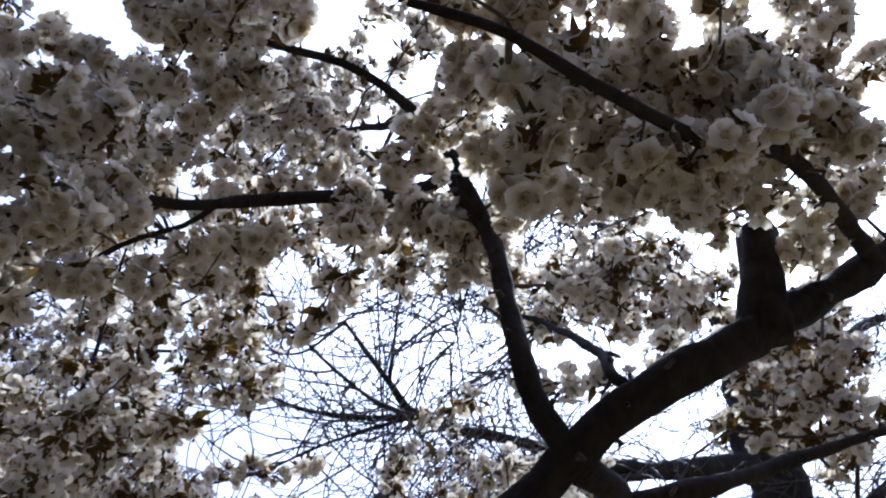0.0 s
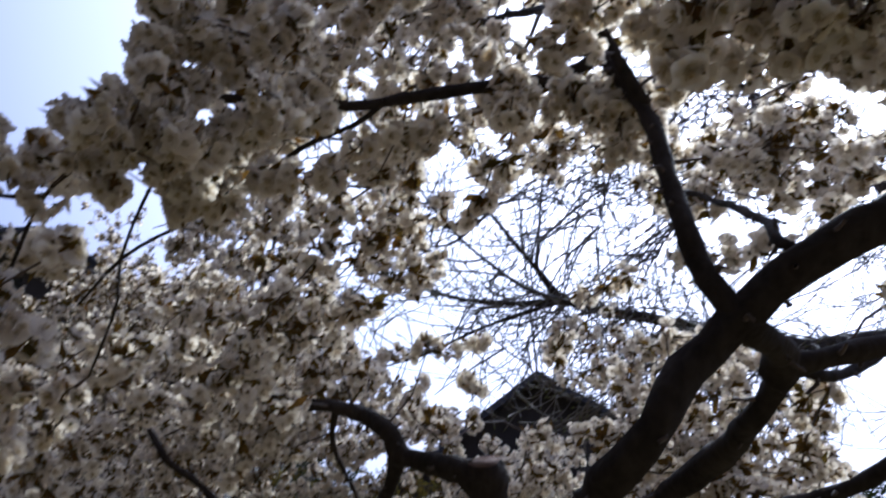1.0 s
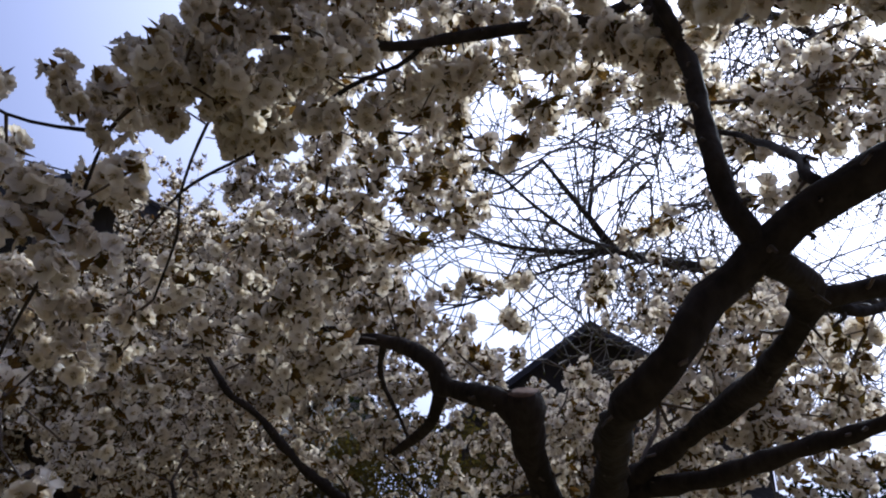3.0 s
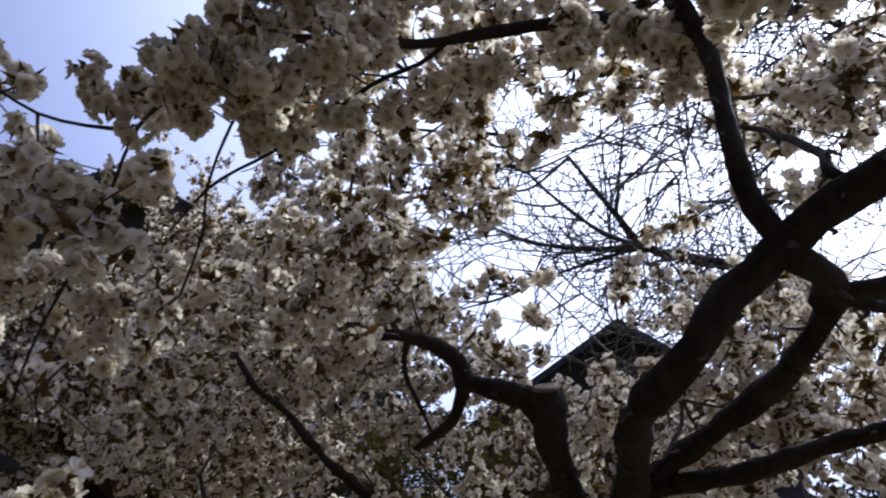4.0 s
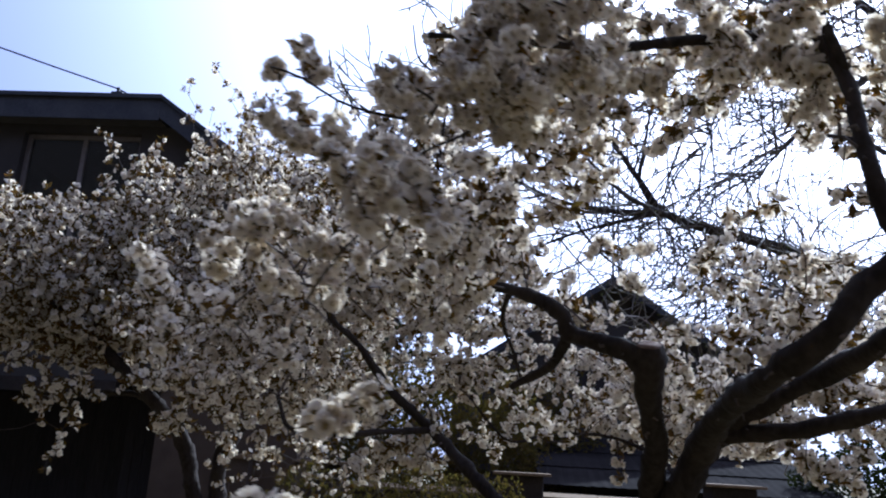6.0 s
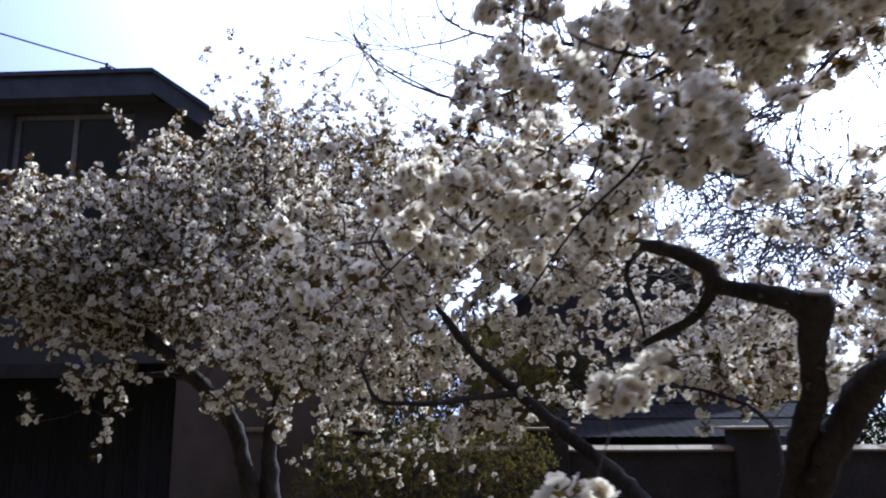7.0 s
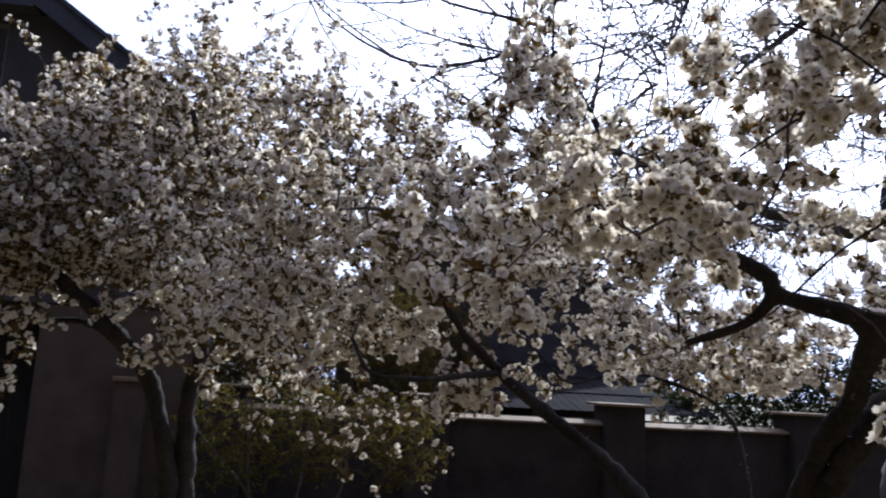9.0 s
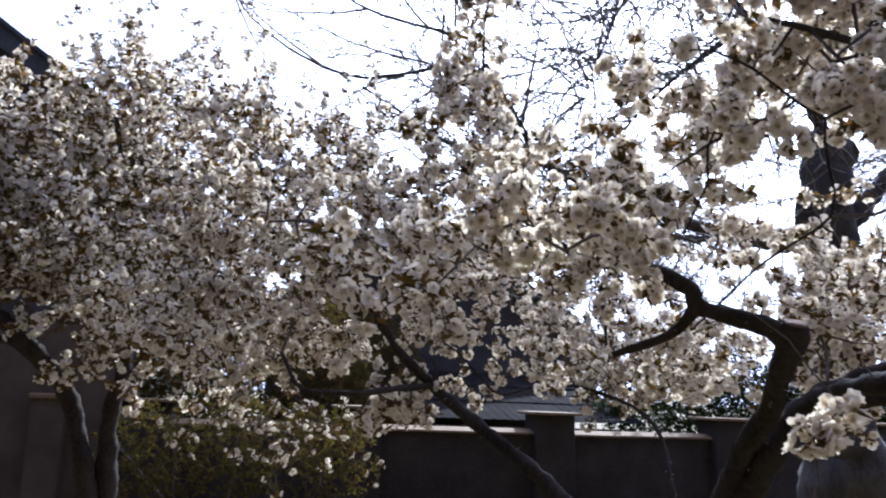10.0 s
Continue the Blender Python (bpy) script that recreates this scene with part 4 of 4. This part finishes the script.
    behind = [(-1.29, 2.2, 2.46, 0.07, 0.10, 0.05), (-1.24, 2.8, 2.68, 0.13, 0.12, 0.10), (-1.43, 2.15, 2.44, 0.055, 0.10, 0.04), (-0.8, 2.7, 2.61, 0.17, 0.15, 0.12), (-1.11, 2.6, 2.55, 0.17, 0.12, 0.06), (-0.96, 2.5, 2.64, 0.16, 0.12, 0.07), (-1.66, 2.5, 2.62, 0.14, 0.12, 0.06), (-0.75, 2.4, 2.35, 0.14, 0.12, 0.07),
              (-0.97, 2.3, 2.19, 0.06, 0.10, 0.07), (-0.83, 2.3, 2.17, 0.10, 0.10, 0.07), (-1.91, 2.6, 2.48, 0.15, 0.15, 0.10), (-0.77, 2.4, 2.12, 0.08, 0.10, 0.06), (-0.71, 2.5, 2.48, 0.08, 0.10, 0.05), (-0.60, 2.5, 2.47, 0.12, 0.12, 0.07), (-0.66, 2.5, 2.31, 0.14, 0.12, 0.08), (-0.76, 2.5, 2.22, 0.08, 0.10, 0.07), (-1.55, 2.2, 2.96, 0.12, 0.10, 0.05), (-1.48, 2.2, 3.03, 0.10, 0.10, 0.05),
              (-1.18, 2.2, 2.47, 0.08, 0.10, 0.10), (-1.12, 2.5, 2.03, 0.08, 0.10, 0.08), (-1.28, 2.2, 2.25, 0.06, 0.08, 0.04)]
    mid = [(-1.89, 2.40, 2.40, 0.07, 0.08, 0.07), (-1.71, 2.30, 2.50, 0.17, 0.12, 0.10), (-1.18, 2.35, 2.51, 0.15, 0.12, 0.13),
           (-1.80, 2.10, 2.57, 0.26, 0.12, 0.06), (-0.85, 2.30, 2.24, 0.14, 0.15, 0.16), (-1.40, 2.60, 2.36, 0.07, 0.08, 0.05),
           (-1.56, 2.60, 2.27, 0.07, 0.08, 0.07), (-1.28, 2.60, 2.09, 0.11, 0.12, 0.07), (-1.09, 2.60, 2.03, 0.10, 0.12, 0.09)]
    mid2 = [(-1.41, 2.70, 1.97, 0.10, 0.12, 0.09), (-2.18, 2.60, 2.24, 0.18, 0.20, 0.19), (-2.27, 2.80, 2.28, 0.25, 0.20, 0.18),
            (-2.37, 3.0, 2.55, 0.20, 0.18, 0.22),
            (-2.01, 2.30, 2.41, 0.05, 0.10, 0.09), (-1.78, 2.30, 2.53, 0.16, 0.12, 0.05), (-1.67, 2.20, 2.41, 0.09, 0.10, 0.04), (-1.91, 2.70, 2.55, 0.09, 0.12, 0.05),
            (-1.89, 2.10, 2.47, 0.08, 0.10, 0.04), (-2.0, 2.0, 2.46, 0.05, 0.10, 0.04), (-1.51, 2.20, 2.53, 0.07, 0.10, 0.05), (-2.13, 2.30, 2.20, 0.10, 0.12, 0.09)]
    mid3 = [(-1.498, 2.75, 2.086, 0.06, 0.08, 0.09), (-1.438, 2.8, 1.989, 0.07, 0.08, 0.08), (-1.99, 2.30, 2.20, 0.08, 0.10, 0.06), (-1.75, 2.55, 2.14, 0.16, 0.10, 0.07), 
            (-1.36, 2.60, 2.24, 0.10, 0.10, 0.07)]
    # added blossom, mostly out of view overhead, that keeps sun off the near masses
    shade_canopy = [(-1.9, 2.5, 2.98, 0.30, 0.25, 0.12), (-1.55, 3.1, 3.55, 0.45, 0.30, 0.18), (-1.2, 2.7, 3.25, 0.25, 0.25, 0.10), (-2.15, 2.25, 2.88, 0.20, 0.20, 0.08), (-1.8, 3.0, 3.4, 0.30, 0.25, 0.12)]
    side = [(-2.066, 2.5, 2.43, 0.07, 0.08, 0.10), (-2.122, 2.4, 2.529, 0.07, 0.08, 0.07), (-2.141, 2.3, 2.093, 0.08, 0.09, 0.05), (-2.194, 2.35, 2.073, 0.06, 0.08, 0.05), (-2.33, 2.2, 2.16, 0.12, 0.12, 0.10), (-2.75, 2.3, 2.02, 0.13, 0.12, 0.10), (-2.49, 2.5, 2.06, 0.17, 0.15, 0.10)]
    under = [(-1.15, 3.4, 2.44, 0.14, 0.15, 0.10), (-1.89, 2.9, 2.09, 0.13, 0.15, 0.07), (-1.23, 3.5, 2.31, 0.16, 0.15, 0.08), (-1.05, 3.4, 2.11, 0.16, 0.15, 0.09), (-2.05, 3.15, 2.29, 0.18, 0.20, 0.11), (-1.06, 3.3, 2.37, 0.18, 0.15, 0.10),
             (-2.55, 3.8, 1.75, 0.30, 0.20, 0.10), (-1.54, 3.2, 1.90, 0.08, 0.15, 0.14), (-1.22, 3.0, 2.01, 0.12, 0.15, 0.10),
             (-1.27, 4.0, 1.92, 0.36, 0.25, 0.14), (-1.9, 3.8, 2.26, 0.22, 0.20, 0.10), (-0.91, 4.0, 2.04, 0.18, 0.18, 0.12), (-1.55, 4.0, 1.88, 0.18, 0.18, 0.10), (-0.98, 4.3, 1.86, 0.25, 0.2, 0.10)]
    low = [(-2.86, 3.95, 2.40, 0.62, 0.40, 0.31), (-3.02, 3.75, 2.03, 0.44, 0.35, 0.21), (-2.45, 3.75, 2.30, 0.37, 0.30, 0.26),
           (-1.40, 4.0, 1.96, 0.50, 0.40, 0.20), (-2.38, 4.2, 2.25, 0.13, 0.15, 0.11), (-2.25, 4.2, 2.05, 0.13, 0.15, 0.12), (-2.43, 4.0, 2.74, 0.15, 0.15, 0.15)]
    back = [(-1.21, 2.9, 2.06, 0.11, 0.12, 0.10),
            (-1.25, 2.9, 1.93, 0.13, 0.15, 0.07), (-1.16, 2.9, 2.16, 0.16, 0.15, 0.10), (-1.2, 3.0, 1.81, 0.14, 0.15, 0.08), (-1.17, 2.8, 1.82, 0.19, 0.12, 0.05), (-1.63, 3.20, 1.96, 0.10, 0.15, 0.18), (-1.28, 3.0, 2.05, 0.18, 0.15, 0.17), (-0.97, 3.20, 2.15, 0.21, 0.15, 0.17),
            (-1.01, 3.0, 1.86, 0.14, 0.12, 0.09), (-1.40, 2.90, 1.82, 0.17, 0.12, 0.07), (-1.55, 4.20, 2.14, 0.26, 0.20, 0.19), (-0.957, 3.2, 1.995, 0.16, 0.16, 0.10),
            (-2.28, 3.85, 2.18, 0.20, 0.20, 0.12), (-1.98, 4.50, 2.42, 0.21, 0.20, 0.12), (-2.75, 4.10, 1.96, 0.28, 0.30, 0.16)]
    finish_tree(tree, base, sk, [
        (np.concatenate([sprays(rng, dense, 3.2, 0.13, 0.040, 0.10, 7), sprays(rng, [(-1.31, 1.75, 2.38, 0.13, 0.10, 0.09)], 2.2, 0.13, 0.040, 0.1, 7), sprays(rng, high, 1.3, 0.14, 0.042, 0.15, 7), sprays(rng, over + over2, 1.05, 0.15, 0.038, 0.18, 7)]), 2, (0.74, 1.0), 0.05),
        (sprays(rng, close, 4.2, 0.10, 0.028, 0.06, 9), 2, (0.60, 0.78), 0.04),
        (sprays(rng, [(-2.213, 1.63, 1.728, 0.05, 0.045, 0.035), (-2.27, 1.65, 1.655, 0.02, 0.03, 0.02)], 0.8, 0.10, 0.034, 0.10, 9), 2, (0.8, 1.0), 0.04),
        (np.concatenate([sprays(rng, mid + mid2 + mid3 + side, 0.72, 0.19, 0.046, 0.26, 5), sprays(rng, behind, 1.0, 0.19, 0.046, 0.22, 5), sprays(rng, [(-2.26, 3.20, 2.78, 0.11, 0.12, 0.24), (-2.28, 3.20, 3.10, 0.09, 0.10, 0.24), (-2.30, 3.20, 3.42, 0.05, 0.06, 0.16)], 1.0, 0.17, 0.046, 0.15, 5), sprays(rng, shade_canopy, 0.45, 0.22, 0.05, 0.28, 3.5), sprays(rng, side[:2], 0.4, 0.19, 0.046, 0.2, 5)]), 1, (0.85, 1.15), 0.06),
        (np.concatenate([sprays(rng, low, 0.42, 0.28, 0.052, 0.30, 3), sprays(rng, back, 0.7, 0.24, 0.05, 0.25, 4), sprays(rng, under, 0.62, 0.26, 0.05, 0.28, 3.5)]), 1, (0.85, 1.2), 0.07),
        (sprays(rng, [(-2.02, 4.0, 2.02, 0.42, 0.35, 0.26), (-2.35, 3.85, 1.90, 0.25, 0.25, 0.16), (-1.75, 3.6, 1.82, 0.22, 0.2, 0.14)], 0.30, 0.26, 0.055, 0.36, 5.5, stray=0.02), 1, (0.7, 1.0), 0.06),
        (sprays(rng, [(-2.75, 4.20, 1.58, 0.60, 0.40, 0.19)], 0.28, 0.30, 0.075, 0.3, 3, stray=0.04), 0, (0.45, 0.8), 0.07)], 1.95)


def build_far_cherry():
    """The second cherry, beside the house: two leaning stems and a broad low crown."""
    base = (-3.74, 5.32, 0.0)
    tree = tree_thing("cherry_tree", base, "low broad cherry tree in white blossom beside the house")
    sk = Skeleton(22)

    def go(name, points, r0, r1, seed):
        return limb(tree, base, sk, name, points, r0, r1, seed)

    go("trunk", [(-3.74, 5.32, -0.1), (-3.74, 5.32, 0.3), (-3.75, 5.32, 0.62)], 0.12, 0.09, 41)
    go("limb", [(-3.75, 5.32, 0.5), (-3.78, 5.30, 0.95), (-3.87, 5.30, 1.44), (-4.0, 5.30, 1.77), (-4.18, 5.20, 1.98), (-4.5, 5.15, 2.25), (-4.95, 5.2, 2.55), (-5.2, 5.5, 2.8)], 0.06, 0.02, 42)
    go("limb", [(-3.75, 5.32, 0.5), (-3.73, 5.35, 1.09), (-3.76, 5.35, 1.60), (-3.72, 5.38, 1.85), (-3.75, 5.5, 2.4), (-3.9, 5.65, 3.0), (-4.0, 5.8, 3.4)], 0.065, 0.015, 43)
    go("branch", [(-3.76, 5.35, 1.63), (-3.67, 5.40, 1.82), (-3.48, 5.40, 2.08), (-3.25, 5.30, 2.5), (-3.0, 5.25, 2.95)], 0.035, 0.012, 44)
    go("branch", [(-4.0, 5.30, 1.77), (-4.4, 5.5, 2.0), (-4.85, 5.3, 1.95)], 0.03, 0.01, 45)
    go("branch", [(-3.8, 5.55, 2.6), (-4.4, 5.7, 3.0), (-4.8, 5.75, 3.25)], 0.02, 0.008, 46)
    rng = np.random.default_rng(32)
    blobs = [(-4.66, 5.50, 2.75, 1.12, 0.90, 0.56), (-4.84, 5.20, 2.40, 0.58, 0.65, 0.28), (-3.98, 5.80, 3.45, 0.80, 0.75, 0.31),
             (-3.04, 5.20, 3.06, 0.74, 0.60, 0.35), (-3.38, 5.0, 1.88, 0.48, 0.40, 0.21), (-3.6, 5.4, 2.5, 0.9, 0.7, 0.45),
             (-3.90, 5.0, 2.09, 0.32, 0.30, 0.30), (-3.12, 4.65, 2.05, 0.41, 0.30, 0.26), (-3.54, 4.4, 2.23, 0.48, 0.35, 0.38)]
    spots = np.concatenate([sprays(rng, blobs[:2], 0.54, 0.36, 0.055, 0.27, 2.6), sprays(rng, blobs[2:], 0.37, 0.36, 0.055, 0.32, 2.6)])
    skirt = sprays(rng, [(-4.70, 4.9, 1.92, 0.42, 0.35, 0.26), (-4.45, 4.9, 2.05, 0.30, 0.30, 0.20)], 0.13, 0.30, 0.06, 0.3, 2.6)
    sprig = np.array([(-5.253 + 0.44 * q, 6.0, 4.0 - 0.54 * q) for q in np.linspace(0, 1, 15)]) + rng.normal(size=(15, 3)) * np.array([0.03, 0.05, 0.02])
    tops = [s for s in spots if s[2] > 3.0 + 0.25 * noise.noise(Vector(s) * 2)]
    starts = [tops[int(i)] for i in rng.integers(0, len(tops), 90)]
    finish_tree(tree, base, sk, [(np.concatenate([spots, skirt]), 0, (1.0, 1.42), 0.10), (np.concatenate([shoots(sk, rng, starts, 0.72, 1.0, 0.05), sprig]), 0, (0.6, 1.1), 0.08)])


def build_bare_tree():
    """Old bare tree: a thick broken-off trunk, long crooked branches, a net of budding twigs."""
    base = (2.5, 7.6, 0.0)
    tree = tree_thing("bare_tree", base, "old broken-off bare tree with budding crooked twigs")
    sk = Skeleton(23)

    def go(name, points, r0, r1, seed, cut=False, rough=0.14):
        return limb(tree, base, sk, name, points, r0, r1, seed, cut, OLDBARK, rough, 0.08)

    stem = go("trunk", [(2.30, 7.65, -0.1), (2.33, 7.6, 1.0), (2.34, 7.6, 2.2), (2.34, 7.6, 3.2), (2.30, 7.6, 3.8), (2.36, 7.6, 4.45)], 0.37, 0.26, 61, True, 0.16)
    for v in stem.data.vertices:
        if v.co.z > 4.36:
            v.co.z += 0.30 * noise.noise(v.co * 3.2 + Vector((3.0, 0, 0))) - 0.35 * (v.co.x - 2.36)
    go("limb", [(2.4, 7.6, 3.3), (1.85, 7.5, 3.38), (1.11, 7.3, 3.33), (0.45, 7.1, 3.39), (-0.17, 6.9, 3.51), (-0.92, 6.68, 3.65), (-1.15, 6.6, 3.91), (-1.47, 6.5, 4.36)], (0.17, 0.12, 0.07, 0.058, 0.046, 0.036, 0.024, 0.012), 0, 62)
    go("branch", [(1.2, 7.32, 3.33), (0.94, 7.2, 3.27), (0.18, 6.9, 3.15), (-0.4, 6.7, 3.1)], 0.04, 0.006, 63)
    go("branch", [(-0.92, 6.68, 3.65), (-1.38, 6.6, 3.65), (-1.8, 6.4, 3.66), (-2.18, 6.2, 3.79), (-2.48, 6.0, 3.87)], 0.026, 0.006, 64)
    go("branch", [(-0.92, 6.68, 3.65), (-1.3, 6.0, 3.55), (-1.58, 5.5, 3.58), (-1.78, 5.3, 3.72), (-1.93, 5.1, 3.88), (-2.06, 5.0, 4.15)], 0.022, 0.005, 73)
    go("branch", [(-1.78, 5.3, 3.72), (-1.99, 5.3, 3.78), (-2.51, 5.4, 3.68), (-2.91, 5.5, 3.83), (-3.22, 5.6, 4.08), (-3.38, 5.7, 4.33)], 0.014, 0.005, 74)
    go("branch", [(-1.93, 5.1, 3.88), (-2.0, 5.1, 3.89), (-2.44, 5.2, 4.01), (-2.72, 5.3, 4.21), (-2.81, 5.4, 4.54)], 0.012, 0.005, 75)
    go("branch", [(-1.05, 6.65, 3.64), (-1.61, 6.5, 3.44), (-2.02, 6.3, 3.22), (-2.42, 6.0, 3.05)], 0.017, 0.005, 65)
    go("branch", [(-1.38, 6.6, 3.65), (-1.64, 6.5, 3.55), (-1.46, 6.4, 3.25), (-1.29, 6.3, 3.09)], 0.012, 0.004, 66)
    go("branch", [(-1.15, 6.6, 3.91), (-1.10, 6.6, 4.2), (-1.04, 6.6, 4.57), (-0.96, 6.6, 5.07)], 0.016, 0.004, 67)
    go("branch", [(-1.47, 6.5, 4.36), (-1.81, 6.4, 4.07), (-2.15, 6.3, 4.10)], 0.014, 0.004, 68)
    go("limb", [(2.5, 7.6, 4.0), (2.0, 7.4, 4.9), (1.3, 7.1, 5.3), (0.49, 7.0, 4.75), (-0.01, 6.9, 4.25), (-0.15, 6.9, 4.05)], 0.08, 0.005, 69)
    go("limb", [(1.3, 7.1, 5.3), (0.5, 6.8, 5.7), (-0.24, 6.5, 5.15), (-0.49, 6.5, 4.65), (-0.68, 6.5, 4.09)], 0.04, 0.004, 70)
    go("limb", [(2.55, 7.6, 3.6), (3.2, 7.6, 4.3), (3.9, 7.7, 4.8), (4.6, 7.8, 5.0)], 0.10, 0.03, 71)
    go("branch", [(2.5, 7.6, 2.9), (3.0, 7.4, 3.0), (3.6, 7.3, 3.4)], 0.06, 0.02, 72)

    rng = np.random.default_rng(33)
    edges, buds = [], []

    def grow(p, way, long, r, level, hang):
        """A long twig that bends in one sweep, first out and down where it hangs, then up at the tip, with shorter ones beside it."""
        seg = (0.075, 0.06, 0.05)[level]
        n = max(4, int(long / seg))
        sweep = rng.normal(size=3) * (0.055 if level == 0 else 0.09)
        side = 1.0
        for i in range(n):
            t = i / n
            lift = (-0.14 + 0.26 * t) if hang else -0.02 + 0.13 * t
            way = way + sweep + rng.normal(size=3) * 0.05 + np.array([0, 0, lift])
            way /= np.linalg.norm(way)
            q = p + way * seg
            r0, r1 = r * (1 - 0.62 * t), r * (1 - 0.62 * (i + 1) / n)
            edges.append((p, q, max(r0, 0.0040), max(r1, 0.0040)))
            p = q
            if level < 2 and 0.1 < t < 0.92 and rng.uniform() < (0.36, 0.22)[level]:
                side = -side
                out = np.cross(way, np.array([rng.normal() * 0.6, 1.0, rng.normal() * 0.6])) * side
                out /= np.linalg.norm(out) + 1e-9
                grow(p, way * 0.8 + out * rng.uniform(0.5, 1.0), long * (1 - 0.5 * t) * rng.uniform(0.35, 0.65), max(r1 * 0.72, 0.0042), level + 1, hang)
            elif rng.uniform() < 0.32:
                buds.append((p, way + rng.normal(size=3) * 0.6))
        buds.append((p, way))

    wood, r = np.array(sk.p), np.array(sk.fixed)
    picks = [i for i in range(len(wood)) if r[i] < 0.085 and rng.uniform() < (0.62 if wood[i][0] > -0.9 else 0.55 if wood[i][0] > -2.2 else 0.10)]
    for i in picks:
        hang = wood[i][0] > -0.9
        for _ in range(3 if hang else 1):
            side = rng.normal(size=3) * np.array([0.8, 0.8, 0.42])
            side /= np.linalg.norm(side)
            grow(wood[i], side + np.array([-0.75, -0.1, 0.25 if hang else 0.05]), rng.uniform(0.7, 1.6) * (1.0 if hang else 0.8), 0.0090 if hang else 0.0085, 0, hang)
    a, b, ra, rb = (np.array(x) for x in zip(*edges))
    v, f = tubes(a, b, ra, rb, 5)
    in_tree(tagged(raw_mesh("twig", v, f, np.zeros(len(f)), [BARETWIG]), "crooked bare twigs", kind="stuff"), tree, base)
    bv, bf = [], []
    for n, (p, w) in enumerate(buds):
        m = basis(w)
        s = rng.uniform(0.5, 1.1)
        loc = np.array([[0.006, 0, 0.010], [0, 0.006, 0.010], [-0.006, 0, 0.010], [0, -0.006, 0.010], [0, 0, 0], [0, 0, 0.034]]) * s
        bv.append(loc @ m.T + p)
        bf.append(np.array([[0, 1, 5], [1, 2, 5], [2, 3, 5], [3, 0, 5], [1, 0, 4], [2, 1, 4], [3, 2, 4], [0, 3, 4]]) + 6 * n)
    in_tree(tagged(raw_mesh("bud", np.concatenate(bv), np.concatenate(bf), np.zeros(8 * len(buds)), [BUD]), "swelling buds", kind="stuff"), tree, base)


build_cherry()
build_far_cherry()
build_bare_tree()


def build_shrub(base, blobs, seed, label, gap=0.10, leaf=SHRUBLEAF, size=(0.9, 1.5), group="shrubs behind the wall", shade="dark green leaves"):
    """A bush: a few stems from the ground and a loose mass of small leaves."""
    bush = thing("shrub", base, label, "shrub", group)
    sk = Skeleton(seed)
    rng = np.random.default_rng(seed)
    for n in range(4):
        x, y, z, rx, ry, rz = blobs[n % len(blobs)]
        limb(bush, base, sk, "stem", [(base[0] + 0.06 * n - 0.1, base[1], -0.05), ((base[0] + x) / 2, (base[1] + y) / 2, z * 0.5), (x + rng.normal() * rx * 0.4, y, z + 0.3 * rz)], 0.022, 0.007, seed + n, False, TWIG, 0.1, 0.1)
    spots = scatter(rng, blobs, gap, 0.22, 3.0, 0.7)
    sk.reach(spots, 0.1)
    v, f = sk.twig_arrays()
    in_tree(tagged(raw_mesh("twig", v, f, np.zeros(len(f)), [TWIG]), "thin stems", kind="stuff"), bush, base)
    ways = rng.normal(size=(len(spots), 3)) + np.array([0, -0.3, 0.4])
    v, f, m = place_clusters(rng, spots, ways, rng.uniform(*size, len(spots)), 3)
    in_tree(tagged(raw_mesh("foliage", v, f, m, [leaf], smooth=False), shade, kind="stuff"), bush, base)


build_shrub((2.6, 11.2, 0.0), [(2.4, 11.2, 1.75, 0.95, 0.45, 0.55), (3.4, 11.3, 1.9, 0.8, 0.45, 0.6)], 81, "dark green bush behind the concrete wall")
build_shrub((5.2, 11.3, 0.0), [(4.9, 11.3, 1.8, 0.9, 0.5, 0.7), (6.0, 11.3, 1.8, 0.9, 0.5, 0.6)], 82, "dark green bush behind the concrete wall")
build_shrub((-3.6, 11.1, 0.0), [(-4.1, 11.1, 2.0, 0.9, 0.4, 1.0), (-5.1, 11.1, 2.1, 0.8, 0.4, 0.9), (-2.7, 11.2, 2.0, 0.9, 0.4, 0.95), (-1.7, 12.9, 2.2, 0.8, 0.4, 0.9)], 83, "tall olive-brown bush behind the concrete wall", leaf=DRYLEAF, shade="olive-brown leaves")
build_shrub((-4.0, 12.7, 0.0), [(-4.0, 12.7, 1.5, 0.6, 0.4, 1.2), (-3.95, 12.7, 2.8, 0.7, 0.4, 0.85)], 85, "tall dark shrub between the two houses", gap=0.12)
build_shrub((-3.5, 9.1, 0.0), [(-4.1, 9.1, 1.05, 0.5, 0.3, 0.5), (-3.2, 9.15, 1.2, 0.6, 0.3, 0.45), (-2.4, 9.1, 1.15, 0.5, 0.28, 0.42)], 84, "loose olive-brown bush in front of the concrete wall", 0.10, DRYLEAF, (0.8, 1.3), "shrubs before the wall", "olive-brown leaves")
